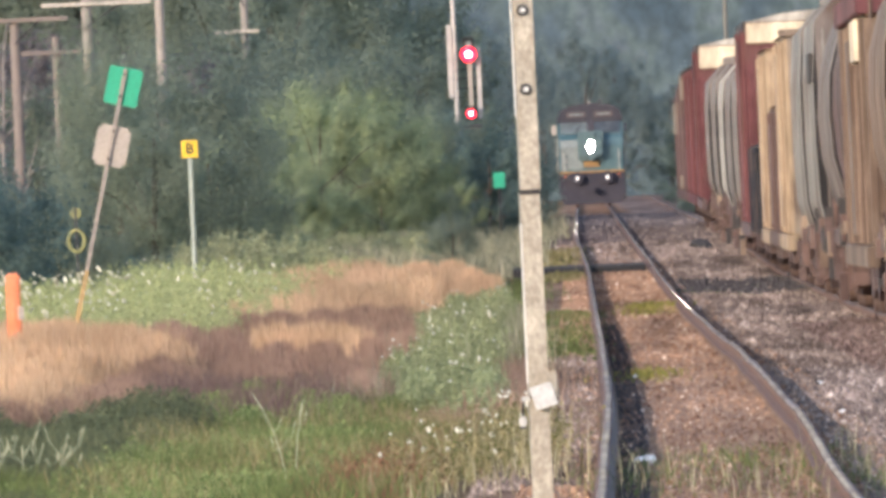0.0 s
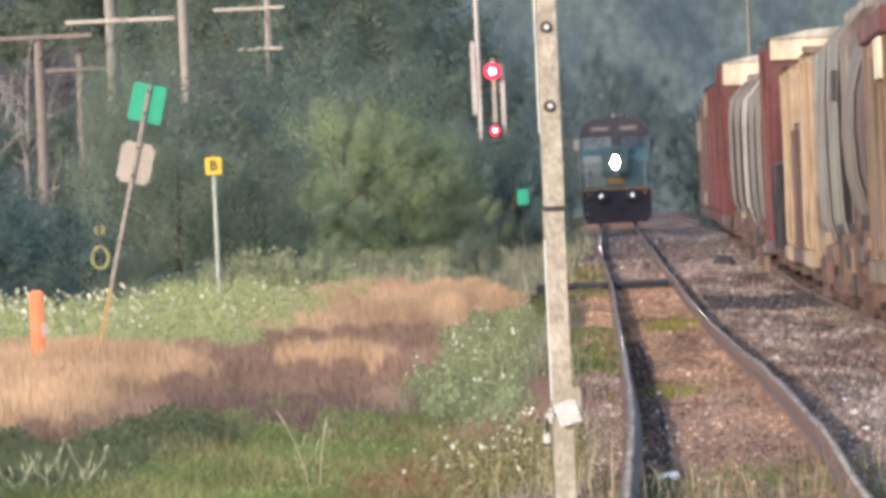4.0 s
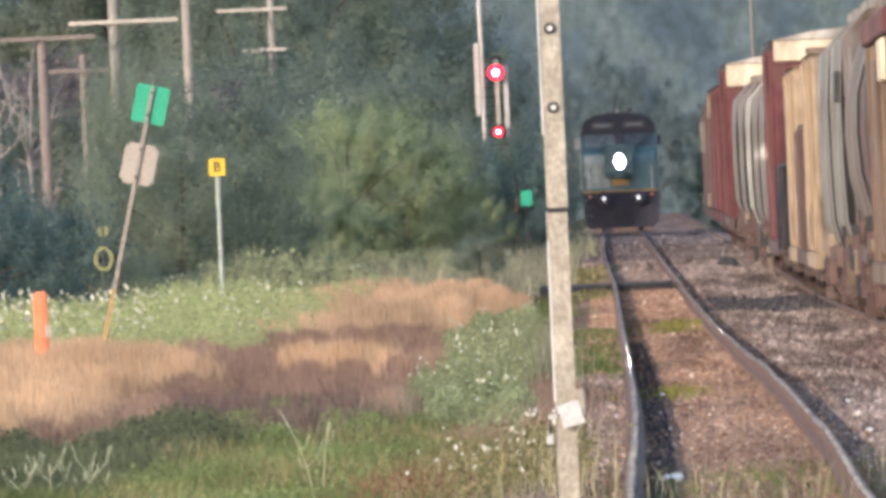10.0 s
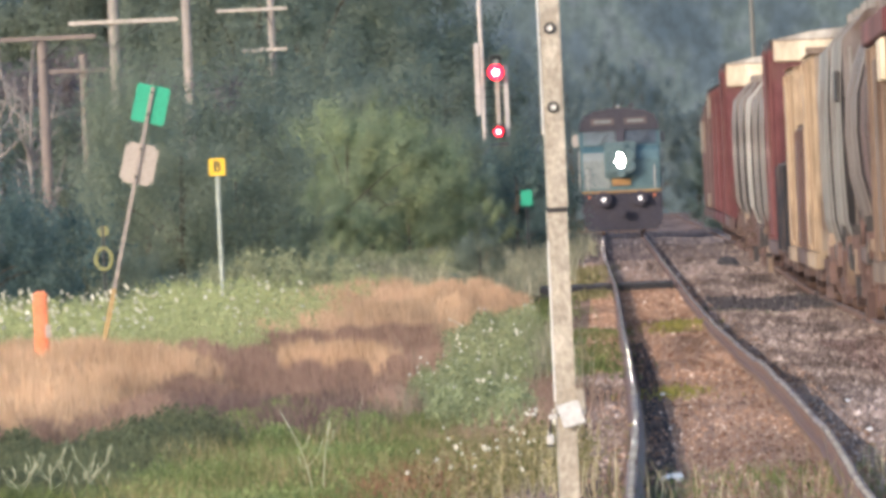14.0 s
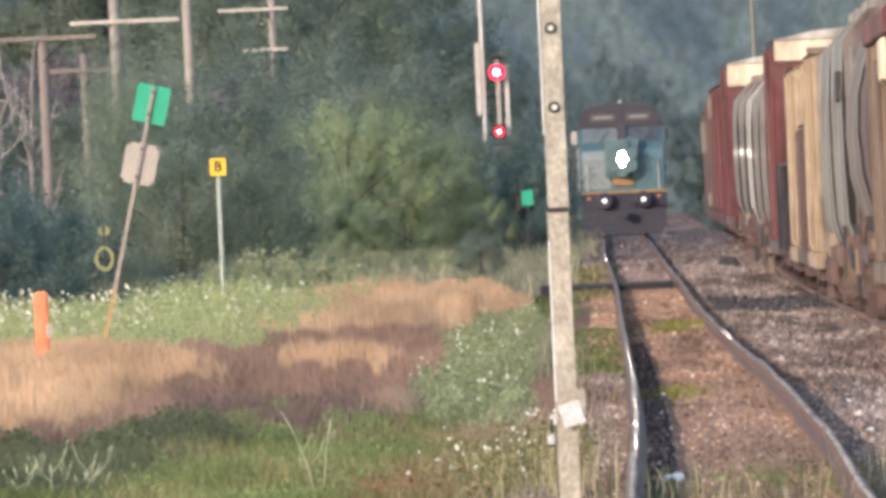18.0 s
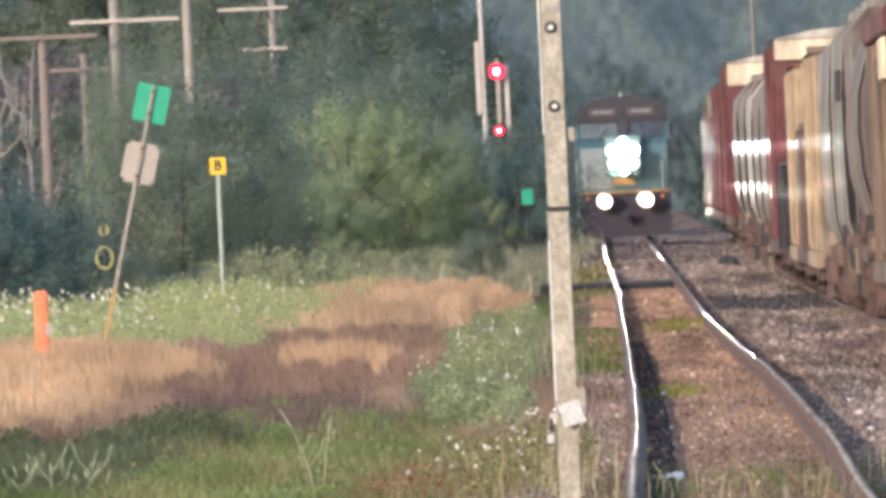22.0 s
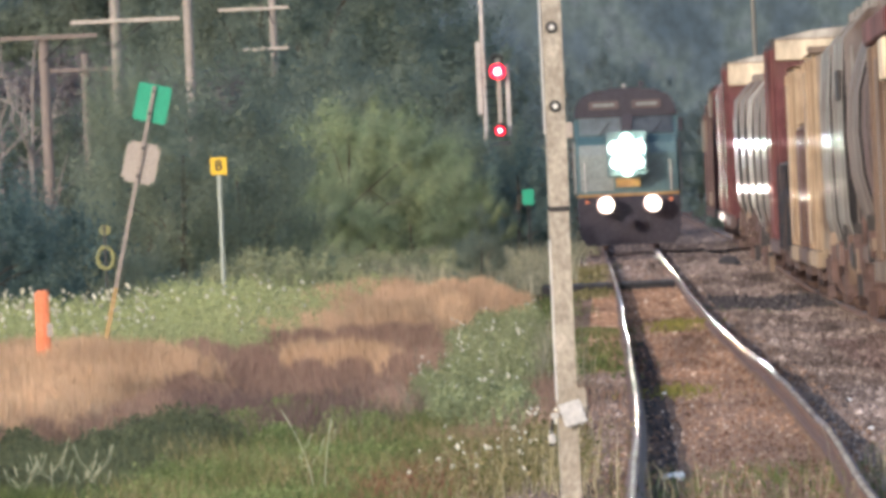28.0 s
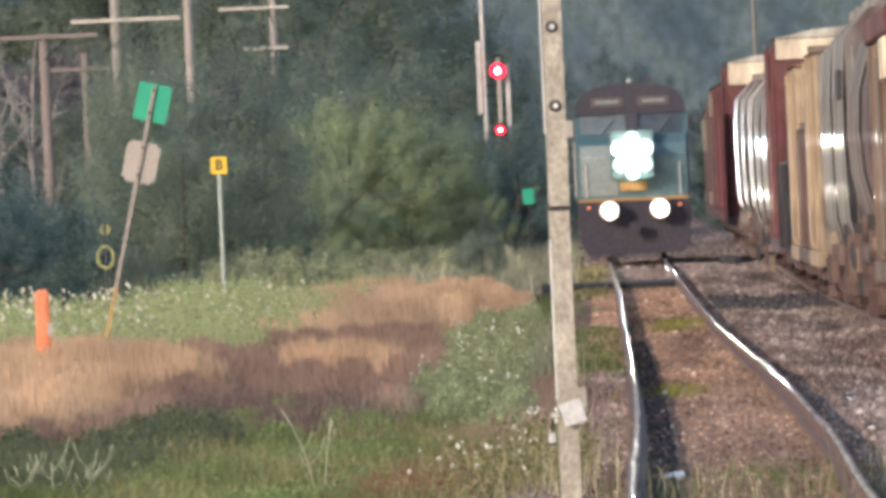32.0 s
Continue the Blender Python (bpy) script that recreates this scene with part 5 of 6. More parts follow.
for v in heap.verts:
    v.co *= 1 + 0.35 * noise.noise(v.co * 4)
    v.co.z *= 0.6
h_ob = part("spoil_lump", heap, M_DARK)
h_ob.matrix_basis = pose(3.25, 512, float(ground_z(3.25, 512)) + 0.1)
tagged(h_ob, "dark lump of spoil between the two tracks", "heap")

# ================= trees and bushes =================
bush_light = plant("bush", "bright green leafy willow bush at the field's edge", "bush", 5.2, 3.0, M_LEAF_LIGHT, 11, 95, 480, 0.045, 0.02, 0.08, spray=1.0, tidy=0.22, tuft=(0.11, 0.2))
bush_mid = plant("bush", "mid green bush at the wood's edge", "bush", 5.0, 2.6, M_LEAF_MID, 12, 110, 190, 0.062, 0.02, 0.12)
bush_dark = plant("bush", "dark green shady bush", "bush", 3.6, 2.4, M_LEAF_DARK, 13, 90, 150, 0.06, 0.0, 0.10)
bush_near = plant("bush", "olive-green bush with fine leaves before the old poles", "bush", 4.9, 2.4, M_LEAF_NEAR, 19, 130, 280, 0.042, 0.02, 0.12, spray=1.1)
tree_mid = plant("tree", "tall mid green broadleaf tree", "tree", 12.5, 4.2, M_LEAF_MID, 14, 150, 300, 0.078, 0.12, 0.28)
tree_blue = plant("tree", "tall broadleaf tree far off, tinted blue-green for haze", "tree", 14.0, 4.5, M_LEAF_HAZE, 15, 110, 300, 0.10, 0.08, 0.30)
tree_blue2 = plant("tree", "tall narrow tree far off, tinted blue-green for haze", "tree", 15.0, 3.4, M_LEAF_HAZE, 16, 95, 240, 0.12, 0.06, 0.26)
thicket = plant("thicket", "grey-brown leafless thicket at the wood's edge", "thicket", 6.5, 2.6, M_TWIG, 18, 90, 120, 0.10, 0.02, 0.10)
thicket.matrix_basis = pose(-15.8, 590, float(ground_z(-15.8, 590)))
for x, y, k, turn in ((-18.2, 600, 1.0, 40), (-13.6, 640, 1.0, 120), (-16.9, 640, 1.15, 250), (-20.0, 640, 1.1, 10)):
    set_plant(thicket, x, y, k, turn)
snag = dead_tree("dead_tree", "bare grey dead tree", 5.5, 17)

bush_light.matrix_basis = pose(-7.3, 545, float(ground_z(-7.3, 545)))
bush_mid.matrix_basis = pose(-7.6, 622, float(ground_z(-7.6, 622))) @ Matrix.Scale(1.3, 4)
bush_near.matrix_basis = pose(-9.4, 426, float(ground_z(-9.4, 426)))
for x, y, k, turn in ((-8.4, 440, 0.84, 130), (-10.3, 436, 0.86, 250)):
    set_plant(bush_near, x, y, k, turn)
set_plant(bush_near, -10.9, 444, 1.3, 60, 0.42)
set_plant(bush_near, -10.8, 398, 0.66, 200, 0.6)
set_plant(bush_near, -10.9, 447, 1.22, 330, 0.34)
set_plant(bush_near, -11.2, 448, 1.42, 150, 0.2)
set_plant(bush_mid, -10.4, 645, 1.12, 20, 0.8)
set_plant(bush_mid, -12.2, 648, 1.15, 140, 0.8)
set_plant(bush_near, -10.2, 402, 0.45, 20, 0.8)
bush_dark.matrix_basis = pose(-12.4, 385, float(ground_z(-12.4, 385)))
tree_mid.matrix_basis = pose(-12.5, 760, float(ground_z(-12.5, 760)))
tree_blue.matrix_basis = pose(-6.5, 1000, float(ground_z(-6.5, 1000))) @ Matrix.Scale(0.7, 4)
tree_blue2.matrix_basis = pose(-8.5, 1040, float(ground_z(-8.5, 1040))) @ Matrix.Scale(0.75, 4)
snag.matrix_basis = pose(-13.2, 420, float(ground_z(-13.2, 420)))
for x, y, k, turn in ((-8.8, 556, 0.82, 80), (-5.6, 552, 0.76, 200), (-6.9, 572, 1.0, 140), (-8.9, 540, 0.62, 30), (-7.9, 534, 0.5, 260), (-8.6, 468, 0.4, 70), (-7.8, 471, 0.33, 200), (-9.3, 466, 0.42, 320), (-7.0, 474, 0.26, 20), (-4.45, 598, 0.5, 310), (-3.7, 604, 0.36, 90)):
    set_plant(bush_light, x, y, k, turn)
for x, y, k, turn in ((-10.9, 640, 0.95, 50), (-4.7, 660, 0.62, 120), (-4.05, 608, 0.52, 170), (-3.2, 484, 0.24, 40), (-13.5, 600, 0.9, 220), (-17.5, 560, 0.9, 300), (-8.6, 700, 1.1, 70), (-6.0, 740, 1.2, 30),
                      (-10.9, 508, 0.93, 190), (-4.4, 640, 0.7, 60), (-4.35, 585, 0.3, 20), (-3.5, 600, 0.22, 100), (5.2, 780, 0.6, 40), (6.0, 840, 0.72, 190)):
    set_plant(bush_mid, x, y, k, turn)
for x, y, k, turn in ((-11.6, 405, 0.55, 30), (-10.0, 410, 0.42, 100), (-13.8, 410, 0.95, 200), (-8.8, 420, 0.36, 10), (-2.9, 603, 0.98, 50), (-3.1, 640, 0.85, 160), (-2.9, 720, 0.9, 260), (-12.6, 380, 0.85, 290), (-14.8, 450, 0.9, 130)):
    set_plant(bush_dark, x, y, k, turn)
set_plant(bush_dark, -4.2, 610, 1.22, 100, 0.33)
set_plant(bush_mid, -4.5, 606, 0.72, 200, 0.5)
rng = np.random.default_rng(21)
for k in range(13):
    set_plant(tree_mid, -29 + k * 1.75 + rng.normal(0, 0.8), 800 + rng.uniform(-40, 60) - {5: 9, 9: 54, 10: 31}.get(k, 0), rng.uniform(0.8, 1.15), rng.uniform(0, 360))
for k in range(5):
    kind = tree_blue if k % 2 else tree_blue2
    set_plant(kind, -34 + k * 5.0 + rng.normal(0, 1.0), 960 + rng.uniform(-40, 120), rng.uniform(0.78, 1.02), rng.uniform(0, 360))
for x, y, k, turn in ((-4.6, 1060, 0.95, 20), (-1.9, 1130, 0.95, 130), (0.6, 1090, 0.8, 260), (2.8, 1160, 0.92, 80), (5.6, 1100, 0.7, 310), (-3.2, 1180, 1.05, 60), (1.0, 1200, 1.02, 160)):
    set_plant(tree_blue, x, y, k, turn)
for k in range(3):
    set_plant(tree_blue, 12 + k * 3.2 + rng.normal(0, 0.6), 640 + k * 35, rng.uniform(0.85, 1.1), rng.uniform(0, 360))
for x, y, k, turn in ((-14.6, 440, 0.9, 80), (-12.2, 470, 0.8, 200), (-16.5, 480, 1.1, 20), (-15.4, 520, 1.2, 140)):
    set_plant(snag, x, y, k, turn)

# glowing flat sheet coloured as a hazy wood, closing the view far behind everything
def build_backdrop():
    m, nt, bsdf = nodes_of("glowing hazy wood")
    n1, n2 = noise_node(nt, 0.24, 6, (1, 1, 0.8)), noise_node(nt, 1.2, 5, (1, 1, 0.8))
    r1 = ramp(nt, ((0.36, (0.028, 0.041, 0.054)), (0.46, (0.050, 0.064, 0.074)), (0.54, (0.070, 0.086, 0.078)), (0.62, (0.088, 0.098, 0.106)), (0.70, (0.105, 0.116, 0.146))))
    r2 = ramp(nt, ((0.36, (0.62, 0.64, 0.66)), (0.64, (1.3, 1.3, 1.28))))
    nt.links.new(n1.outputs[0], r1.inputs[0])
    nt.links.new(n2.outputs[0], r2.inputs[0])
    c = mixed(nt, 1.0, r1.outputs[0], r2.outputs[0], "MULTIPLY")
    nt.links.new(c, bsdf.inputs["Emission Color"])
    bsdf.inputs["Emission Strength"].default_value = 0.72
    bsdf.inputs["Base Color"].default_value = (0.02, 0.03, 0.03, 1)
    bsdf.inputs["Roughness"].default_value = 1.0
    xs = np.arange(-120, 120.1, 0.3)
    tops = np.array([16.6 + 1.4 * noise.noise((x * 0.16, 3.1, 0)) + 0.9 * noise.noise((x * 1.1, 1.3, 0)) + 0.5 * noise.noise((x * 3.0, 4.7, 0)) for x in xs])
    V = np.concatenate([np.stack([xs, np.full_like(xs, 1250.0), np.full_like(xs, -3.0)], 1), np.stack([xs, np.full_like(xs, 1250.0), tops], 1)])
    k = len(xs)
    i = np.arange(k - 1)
    tagged(new("backdrop", grid_mesh("backdrop", V, np.stack([i, i + 1, i + k + 1, i + k], 1), m)), "glowing sheet coloured as a hazy blue-grey wood in the far distance", "backdrop", kind="structure")


build_backdrop()

# ================= ballast stones, grass, weeds and flowers =================
stones("brown_ballast", "brown fouled ballast stones between the rails", 60000, -0.4, 2.3, 112, 480, 0.017, M_STONE_B, 31)
stones("pale_ballast", "pinkish ballast stones at the sleeper ends", 6000, -0.75, 0.1, 132, 240, 0.028, M_STONE, 35)
# dark stones stand in for a band of shade across the gravel
stones("dark_stones", "dark stones laid as a band of shade between the tracks", 11000, 2.1, 4.6, 374, 414, 0.034, M_SHADE_STONE, 36, 0.02)
# dark ballast that also deepens the shadow beside the rail
stones("dark_stones", "dark ballast and painted rail shadow along the inside of the rail", 5200, 0.26, 0.5, 118, 300, 0.018, M_SHADE_STONE, 39, 0.006)
# stones darken the far bed to imitate a band of heat mirage
stones("dark_stones", "grey-brown stones darkened as mirage over the far bed of the line", 22000, -1.2, 4.6, 540, 800, 0.03, M_MIRAGE_BED, 38, 0.01)
stones("brown_ballast", "brown fouled ballast stones far down the line", 4000, -0.4, 2.3, 470, 680, 0.035, M_STONE, 37)
stones("pale_ballast", "pale ballast stones far between the tracks", 14000, 1.9, 4.6, 500, 700, 0.03, M_STONE, 34)
stones("pale_ballast", "pale pinkish ballast stones between the tracks", 44000, 1.9, 4.6, 118, 520, 0.03, M_STONE, 32)

# stands of tall grass, each a group of rounded tussocks: x, y, half width, half depth, height
TAN_VERGE = [(-8.4, 276, 0.9, 12, 0.74), (-7.3, 266, 0.9, 12, 0.76), (-6.3, 258, 0.7, 10, 0.72), (-8.0, 250, 0.8, 10, 0.78), (-7.0, 244, 0.8, 10, 0.78), (-6.0, 240, 0.7, 10, 0.74),
             (-5.3, 236, 0.5, 9, 0.68), (-7.2, 226, 0.7, 9, 0.78), (-6.4, 220, 0.6, 9, 0.74), (-5.7, 216, 0.5, 8, 0.68), (-6.6, 206, 0.5, 7, 0.72), (-5.9, 200, 0.45, 7, 0.64),
             (-6.1, 190, 0.4, 5, 0.58), (-5.5, 192, 0.35, 5, 0.52)]
TAN_FIELD = [(-5.6, 308, 0.5, 10, 0.74), (-6.0, 345, 0.5, 14, 0.78), (-6.2, 392, 0.6, 16, 0.8), (-5.9, 402, 0.5, 10, 0.86), (-5.2, 408, 0.5, 8, 0.93), (-4.5, 408, 0.45, 8, 0.92),
             (-3.9, 408, 0.4, 10, 0.78), (-3.5, 418, 0.4, 14, 0.8), (-2.9, 428, 0.4, 12, 0.74), (-2.4, 415, 0.35, 12, 0.62), (-2.0, 415, 0.3, 12, 0.44), (-5.0, 330, 0.5, 12, 0.74), (-4.3, 345, 0.5, 14, 0.76),
             (-3.7, 350, 0.5, 14, 0.74), (-5.3, 385, 0.6, 14, 0.78), (-4.5, 395, 0.5, 14, 0.78), (-3.7, 385, 0.45, 14, 0.78), (-3.0, 370, 0.3, 12, 0.72)]
TAN_FAN = [(-4.15, 256, 0.22, 3, 0.68), (-3.85, 253, 0.2, 3, 0.62), (-3.5, 251, 0.25, 3, 0.68), (-3.15, 249, 0.22, 3, 0.66), (-2.85, 240, 0.14, 3, 0.6), (-2.65, 232, 0.1, 3, 0.56)]
PURPLE_FIELD = [(-6.35, 318, 0.35, 9, 0.6), (-5.9, 304, 0.35, 9, 0.62), (-5.2, 296, 0.4, 9, 0.62), (-4.6, 292, 0.4, 9, 0.64), (-3.9, 288, 0.4, 9, 0.66), (-3.3, 286, 0.4, 9, 0.68),
                (-2.75, 276, 0.35, 9, 0.68), (-2.45, 256, 0.3, 9, 0.62), (-2.3, 240, 0.25, 7, 0.55), (-2.5, 228, 0.25, 6, 0.56), (-3.2, 236, 0.35, 5, 0.5), (-3.8, 240, 0.35, 5, 0.5), (-4.9, 262, 0.35, 8, 0.6), (-4.5, 244, 0.35, 7, 0.56), (-6.2, 286, 0.4, 8, 0.6), (-5.6, 270, 0.35, 8, 0.6)]
PURPLE_FRONT = [(-3.94, 226, 0.4, 8, 0.5), (-3.45, 220, 0.4, 7, 0.5), (-3.03, 216, 0.4, 7, 0.5), (-2.55, 208, 0.32, 7, 0.5), (-2.3, 199, 0.26, 6, 0.44), (-4.83, 217, 0.45, 8, 0.55),
                (-4.46, 213, 0.4, 7, 0.48), (-4.78, 198, 0.4, 6, 0.5), (-4.8, 189, 0.35, 5, 0.48), (-5.1, 186, 0.3, 4, 0.42), (-5.5, 184, 0.3, 4, 0.44), (-5.9, 182, 0.3, 4, 0.42)]
tussocks("dry_grass", "tall dry tan grass on the verge", 30000, TAN_VERGE, 0.010, 0.3, M_TAN, 41, 6, 0.10)
tussocks("dry_grass", "tall dry tan grass along the field", 26000, TAN_FIELD, 0.012, 0.3, M_TAN, 42, 6, 0.11)
tussocks("dry_grass", "fans of dry tan grass among purple-brown grass", 2300, TAN_FAN, 0.012, 0.34, M_TAN, 43, 6, 0.10)
tussocks("brown_grass", "purple-brown seeding grass", 20000, PURPLE_FIELD, 0.013, 0.25, M_BROWN, 44, 6, 0.09)
tussocks("brown_grass", "purple-brown seeding grass in shade", 9000, PURPLE_FRONT, 0.012, 0.25, M_BROWN, 45, 6, 0.06)
grass_patch("green_grass", "short green grass on the verge", 60000, (-6.6, -1.1, 138, 210), 0.26, 0.010, 0.5, M_GRASS, 46)
grass_patch("green_grass", "green grass under the dry stems", 18000, (-9.5, -1.2, 205, 420), 0.34, 0.014, 0.5, M_GRASS, 47)
grass_patch("dark_grass", "grass darkened as shade at the foot of the dry stems", 15000, (-7.0, -4.2, 158, 196), 0.40, 0.014, 0.4, M_SHADEWEED, 62, 2, 0.04)
grass_patch("mixed_grass", "olive and straw grass tufts on the verge", 8000, (-3.7, -1.4, 140, 196), 0.36, 0.010, 0.4, M_OLIVE, 63, 2, 0.02)
grass_patch("brown_grass", "thin purple-brown grass heads at the verge", 7000, (-5.4, -2.6, 184, 204), 0.5, 0.012, 0.35, M_PURPLE, 64, 4, 0.05)
grass_patch("dry_grass", "dry tan grass reaching down the verge", 3600, (-6.6, -5.2, 188, 202), 0.45, 0.010, 0.35, M_TAN, 92, 6, 0.08)
FOOT = [(-4.7, 175, 0.4, 5, 0.4), (-4.4, 177, 0.4, 5, 0.48), (-4.15, 181, 0.4, 6, 0.52), (-3.85, 180, 0.35, 6, 0.5), (-4.9, 169, 0.4, 5, 0.34), (-4.4, 168, 0.5, 4, 0.28), (-5.1, 166, 0.4, 4, 0.32), (-5.3, 173, 0.35, 4, 0.36), (-5.05, 160, 0.3, 3, 0.28), (-4.75, 158, 0.3, 3, 0.24), (-5.6, 180, 0.3, 4, 0.4)]
GREEN_FOOT = [(-3.67, 189, 0.35, 6, 0.4), (-3.4, 196, 0.35, 6, 0.42), (-3.05, 192, 0.35, 6, 0.4), (-2.65, 186, 0.3, 6, 0.38), (-2.35, 184, 0.25, 5, 0.34), (-3.2, 182, 0.3, 5, 0.3)]
grass_patch("dark_grass", "grass darkened as shade low on the verge", 17000, (-5.4, -4.0, 138, 172), 0.28, 0.012, 0.5, M_SHADEWEED, 99)
weed_patch("green_weeds", "soft green weeds before the purple-brown grass", 1900, GREEN_FOOT, 0.4, 0.02, M_LUSH, 97, 14)
grass_patch("green_grass", "green grass before the purple-brown grass", 5000, (-3.9, -2.2, 180, 200), 0.36, 0.010, 0.45, M_GRASS, 98)
weed_patch("dark_weeds", "clump of weeds darkened as shade at the foot of the grass", 4000, FOOT, 0.42, 0.02, M_SHADEWEED, 93, 16)
grass_patch("green_grass", "green tufts among the purple-brown grass", 3200, (-4.2, -2.5, 194, 214), 0.42, 0.012, 0.45, M_GRASS, 96)
grass_patch("green_grass", "bright green grass low on the verge", 13000, (-3.8, -1.9, 140, 182), 0.26, 0.010, 0.5, M_LUSH, 105)
weed_patch("low_weeds", "low bright green leafy weeds in the grass", 1900, (-3.8, -1.6, 142, 180), 0.2, 0.022, M_LUSH, 65, 12)
grass_patch("brown_grass", "thin reddish-brown grass beside the track", 1800, (-1.5, -0.85, 160, 196), 0.22, 0.010, 0.5, M_BROWN, 68, 3, 0.04)
grass_patch("mixed_grass", "olive and straw grass beside the track", 2000, (-1.8, -0.8, 140, 196), 0.24, 0.010, 0.5, M_OLIVE, 69, 2, 0.02)
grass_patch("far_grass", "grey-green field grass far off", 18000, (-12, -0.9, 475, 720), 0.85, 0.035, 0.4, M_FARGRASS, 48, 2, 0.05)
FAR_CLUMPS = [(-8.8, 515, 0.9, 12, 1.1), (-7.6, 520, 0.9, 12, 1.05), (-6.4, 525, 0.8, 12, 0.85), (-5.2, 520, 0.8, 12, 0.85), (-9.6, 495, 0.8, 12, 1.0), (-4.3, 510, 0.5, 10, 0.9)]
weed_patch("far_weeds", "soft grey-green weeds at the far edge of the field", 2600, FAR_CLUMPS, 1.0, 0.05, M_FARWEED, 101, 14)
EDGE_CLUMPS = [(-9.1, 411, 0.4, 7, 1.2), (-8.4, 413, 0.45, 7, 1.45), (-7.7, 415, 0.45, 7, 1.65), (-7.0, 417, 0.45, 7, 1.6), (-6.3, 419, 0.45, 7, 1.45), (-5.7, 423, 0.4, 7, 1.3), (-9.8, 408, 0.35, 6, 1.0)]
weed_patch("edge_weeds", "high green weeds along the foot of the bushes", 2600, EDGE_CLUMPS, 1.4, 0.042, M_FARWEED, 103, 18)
weed_patch("pale_weeds", "pale seeding weeds beside the far track", 500, [(-2.75, 508, 0.35, 8, 0.95), (-2.3, 500, 0.3, 8, 0.7), (-3.4, 505, 0.3, 8, 0.7), (-1.9, 490, 0.25, 8, 0.55), (-1.6, 470, 0.2, 8, 0.45)], 0.9, 0.04, M_FARGRASS, 102, 14)
weed_patch("tall_weeds", "tall leafy green weeds with white flowers", 9000, (-13.0, -5.2, 280, 440), 1.05, 0.036, M_WEED, 51, 18, 260, 0.038)
weed_patch("tall_weeds", "taller green weeds round the marker post", 1300, (-8.0, -5.9, 332, 356), 1.3, 0.036, M_WEED, 91, 20, 20, 0.045)
weed_patch("flowering_weeds", "weeds topped with white flower heads", 900, (-11.5, -7.6, 292, 352), 1.15, 0.036, M_WEED, 94, 16, 280, 0.04)
CARROT = [(-2.1, 264, 0.3, 10, 0.72), (-1.9, 290, 0.35, 12, 0.78), (-1.55, 300, 0.35, 12, 0.76), (-1.3, 318, 0.22, 12, 0.72), (-1.75, 210, 0.22, 8, 0.64), (-1.45, 220, 0.3, 12, 0.74),
          (-1.1, 222, 0.25, 12, 0.68), (-1.65, 194, 0.18, 6, 0.46), (-1.25, 188, 0.22, 7, 0.52), (-0.95, 184, 0.18, 7, 0.46), (-1.8, 240, 0.3, 10, 0.72), (-1.3, 250, 0.3, 12, 0.72), (-2.3, 232, 0.22, 6, 0.42), (-2.1, 214, 0.2, 6, 0.44), (-2.5, 282, 0.2, 8, 0.5)]
weed_patch("flower_bush", "wild carrot stand with white flowers beside the track", 4600, CARROT, 0.75, 0.024, M_CARROT, 52, 22, 135, 0.019)
grass_patch("mixed_grass", "thin grey-green grass among the wild carrot", 1200, (-2.5, -0.65, 195, 300), 0.85, 0.012, 0.4, M_FARGRASS, 70, 2, 0.03)
weed_patch("verge_weeds", "pale flowering weeds on the near verge", 700, (-1.6, -0.35, 138, 160), 0.3, 0.022, M_OLIVE, 53, 8, 40, 0.016)
grass_patch("pale_stems", "pale dry grass stems on the near verge", 320, (-1.7, -0.2, 132, 160), 0.48, 0.008, 0.35, M_PALE, 54, 3, 0.016)
grass_patch("track_grass", "sparse pale grass in front of the rails", 120, (-0.1, 2.2, 124, 138), 0.36, 0.008, 0.35, M_PALE, 55, 3, 0.016)
grass_patch("track_grass", "green grass tufts between the near rails", 1500, (-0.2, 2.1, 122, 142), 0.16, 0.008, 0.6, M_GRASS, 56)
grass_patch("rail_weeds", "green weeds beside the rail", 700, (-0.45, 0.0, 260, 340), 0.14, 0.03, 0.6, M_OLIVE, 57)
grass_patch("rail_weeds", "yellow-green weeds between the rails", 500, (0.9, 1.6, 326, 346), 0.14, 0.03, 0.6, M_YFLOWER, 58)
grass_patch("rail_weeds", "yellow-green weeds between the rails", 260, (0.5, 0.85, 203, 210), 0.10, 0.02, 0.6, M_YFLOWER, 59)
grass_patch("rail_weeds", "low green weeds beside the track", 2600, (-1.0, 0.0, 230, 330), 0.13, 0.03, 0.6, M_GRASS, 60)
grass_patch("rail_weeds", "weeds darkened in the shade band between the two tracks", 1400, (2.3, 4.5, 372, 412), 0.10, 0.03, 0.6, M_SHADEWEED, 66)
grass_patch("rail_weeds", "low green weeds beside the far track", 1600, (-1.0, 0.0, 430, 520), 0.2, 0.04, 0.6, M_OLIVE, 67)
stones("brown_ballast", "rust-brown stained stones beside the siding", 9000, 3.1, 4.6, 205, 290, 0.03, M_STAIN, 33, 0.012)
for k, (x, y, w) in enumerate(((0.42, 141, 0.09), (2.2, 165, 0.05), (2.75, 150, 0.05), (2.3, 190, 0.05), (0.55, 205, 0.06))):
    bm = bmesh.new()
    bmesh.ops.create_icosphere(bm, subdivisions=2, radius=1)
    for v in bm.verts:
        v.co *= 1 + 0.4 * noise.noise(v.co * 1.7 + Vector((k, 0, 0)))
        v.co = Vector((v.co.x * w, v.co.y * w, v.co.z * w * 0.45))
    st = part("pale_stone", bm, M_WHITE)
    st.matrix_basis = pose(x, y, float(ground_z(x, y)) + w * 0.2)
    tagged(st, "pale whitish stone lying on the ballast", "stone", group="pale stones")
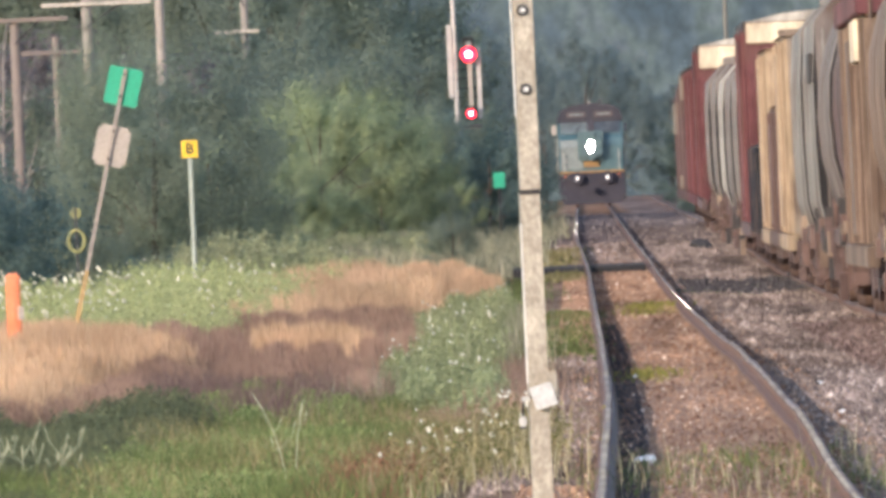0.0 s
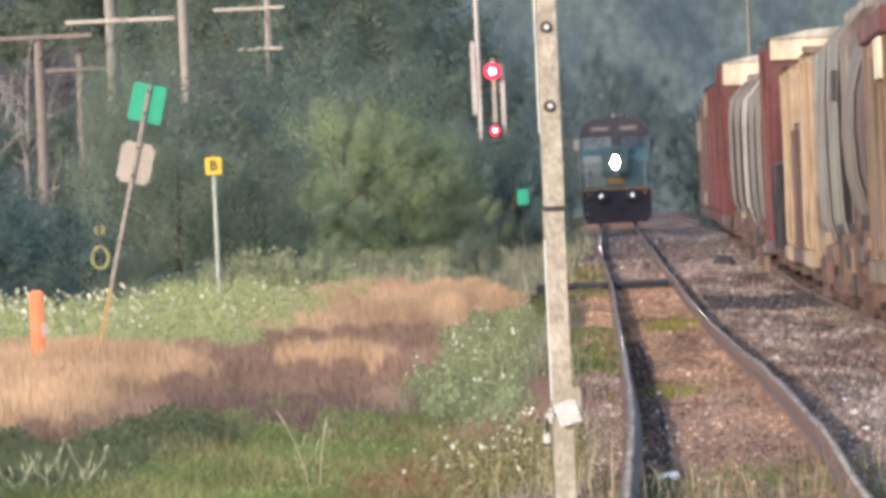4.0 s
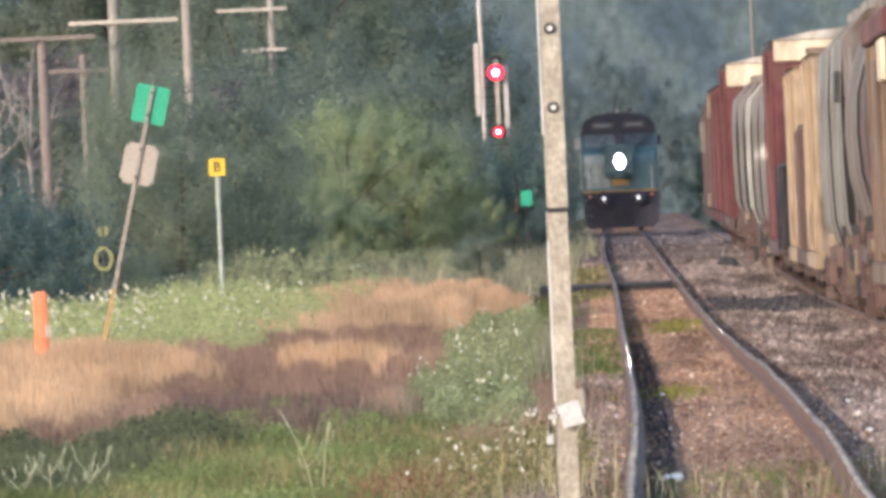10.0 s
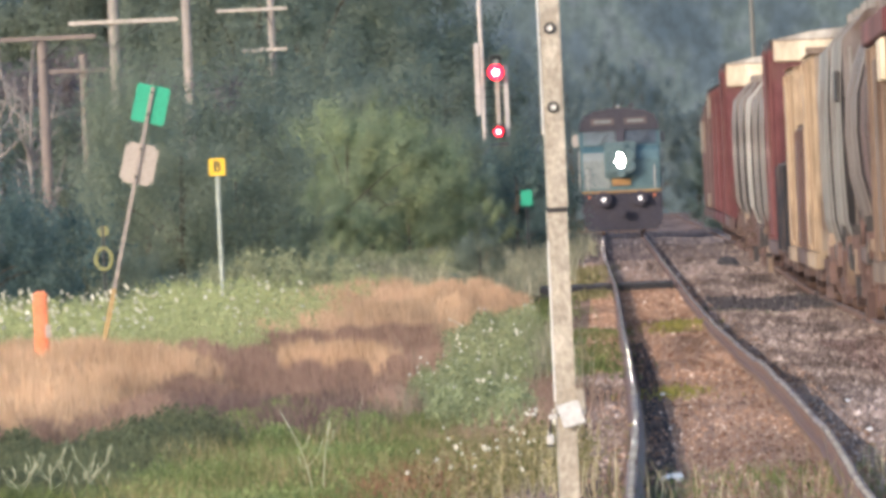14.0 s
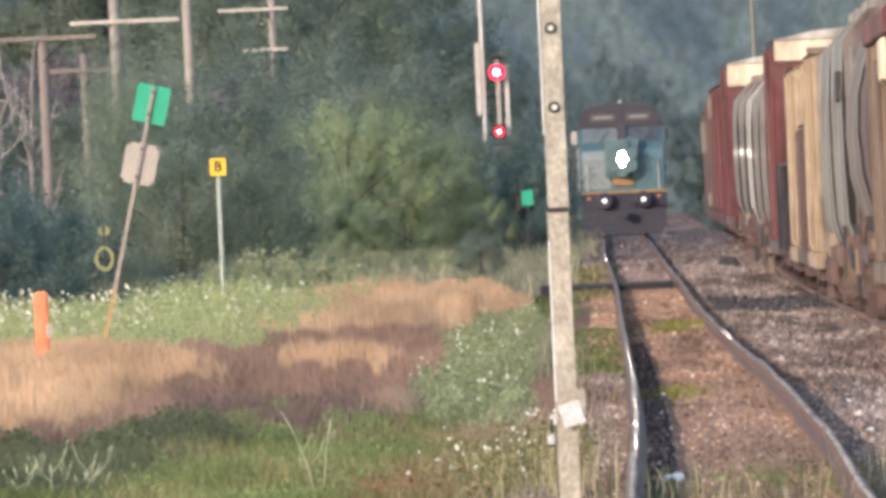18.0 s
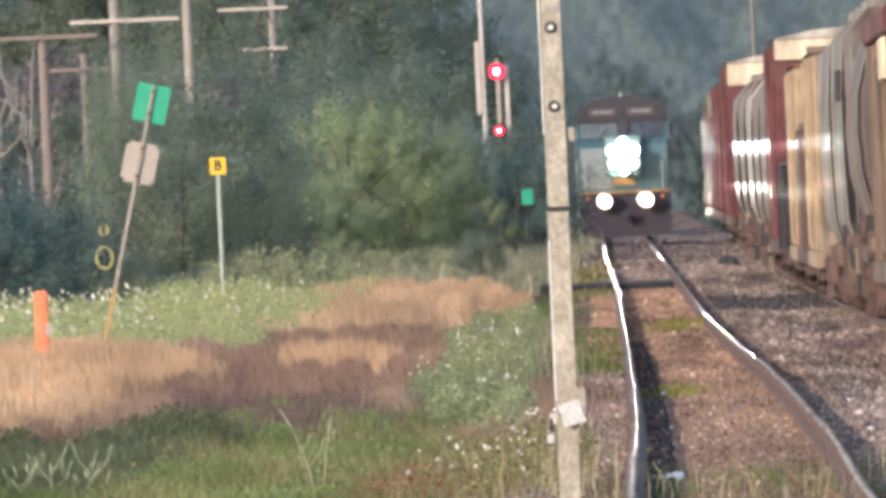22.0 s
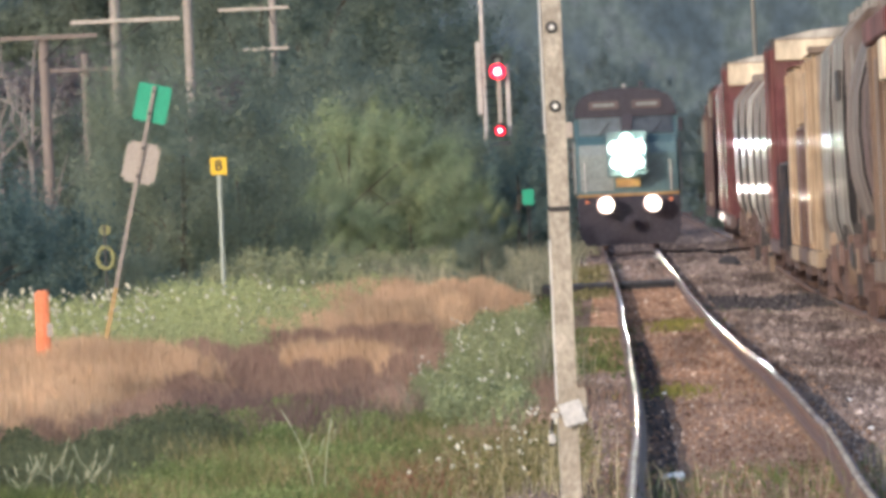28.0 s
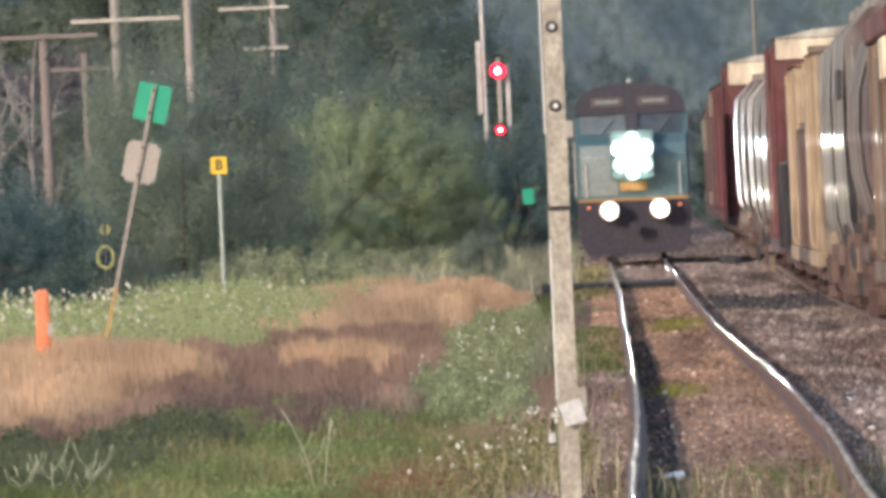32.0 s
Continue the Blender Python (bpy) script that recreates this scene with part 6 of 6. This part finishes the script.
grass_patch("brown_grass", "dry reddish-brown grass between the wild carrot and the track", 1500, (-1.0, -0.55, 180, 202), 0.34, 0.012, 0.4, M_BROWN, 104, 4, 0.03)
grass_patch("dead_dock", "dead red-brown dock on the verge", 1500, (-1.85, -1.5, 138, 148), 0.24, 0.014, 0.4, M_DOCK, 61, 4, 0.03)
grass_patch("dead_dock", "dead red-brown dock beside the wild carrot", 1300, (-1.6, -1.15, 150, 160), 0.24, 0.014, 0.4, M_DOCK, 95, 4, 0.03)


def tube(points, radii, n=6):
    """One connected tube through the points."""
    bm = bmesh.new()
    rings = []
    for p, r in zip(points, radii):
        rings.append([bm.verts.new((p.x + r * math.cos(2 * math.pi * i / n), p.y + r * math.sin(2 * math.pi * i / n), p.z)) for i in range(n)])
    for a, b in zip(rings, rings[1:]):
        for i in range(n):
            bm.faces.new((a[i], a[(i + 1) % n], b[(i + 1) % n], b[i]))
    bm.faces.new(rings[0][::-1])
    bm.faces.new(rings[-1])
    return bm


def dry_stalk(x, y, height, lean, forks, seed):
    """A dried weed: a thin pale leaning stem with forked, seeded tips."""
    rng = np.random.default_rng(seed)
    s = thing("dry_stalk", "pale dried weed stalk standing in the grass", "weed", pose(x, y, float(ground_z(x, y))), group="dry stalks")
    bow = [Vector((lean * u * u, 0, height * u)) for u in (-0.05, 0.2, 0.4, 0.6, 0.8, 0.84, 0.95, 1.0)]
    part("stem", tube(bow, (0.0045, 0.004, 0.0037, 0.0034, 0.003, 0.007, 0.006, 0.002)), M_BLEACH, s)
    for k in range(forks):
        u = rng.uniform(0.3, 0.8)
        sx = -1 if k % 2 else 1
        p, n = Vector((lean * u * u, 0, height * u)), rng.uniform(0.06, 0.2)
        q = p + Vector((sx * n * 0.7, rng.normal(0, 0.03), n * rng.uniform(0.4, 0.9)))
        w = q + Vector((sx * n * 0.15, 0, n * 0.5))
        tip = w + (w - q).normalized() * 0.05
        part("seed_head", tube([p, q, w, w.lerp(tip, 0.2), tip], (0.003, 0.0026, 0.0022, 0.0055, 0.002)), M_BLEACH, s)
    return s


M_BLEACH = foliage("bleached dry stems", ((0.0, (0.40, 0.41, 0.27)), (1.0, (0.58, 0.58, 0.42))), 0.7, 0.1, 0.1, 0.5)
dry_stalk(-2.3, 146, 0.78, -0.24, 3, 71)
dry_stalk(-2.26, 148, 0.68, 0.08, 1, 72)
for k, (x, h) in enumerate(((-4.62, 0.30), (-4.45, 0.42), (-4.22, 0.34), (-4.1, 0.3), (-4.7, 0.40), (-4.36, 0.26))):
    dry_stalk(x * 1.03, 155 + k * 0.7, h * 0.85, 0.14 * (k % 3 - 1), 5, 73 + k)


# ================= what moves =================
def motions():
    """The train comes on at a steady 11.3 m/s; its added glare lamps swing forward at 19.5 s for full beam."""
    rows = []
    for t in np.arange(0, 32.01, 2.0):
        y = 875.0 - 11.3 * t
        rows.append((float(t), pose(float(rail_x(y)), y, float(rail_z(y)), 0, 0, 0)))
    walk(locomotive, rows)
    for lamp in full_lamps:
        p = lamp.matrix_basis.translation.copy()
        walk(lamp, [(t, pose(p.x, p.y, p.z, 0, 0, a)) for t, a in ((0, 180), (19.4, 180), (19.55, 120), (19.7, 60), (19.9, 0), (32, 0))])


motions()
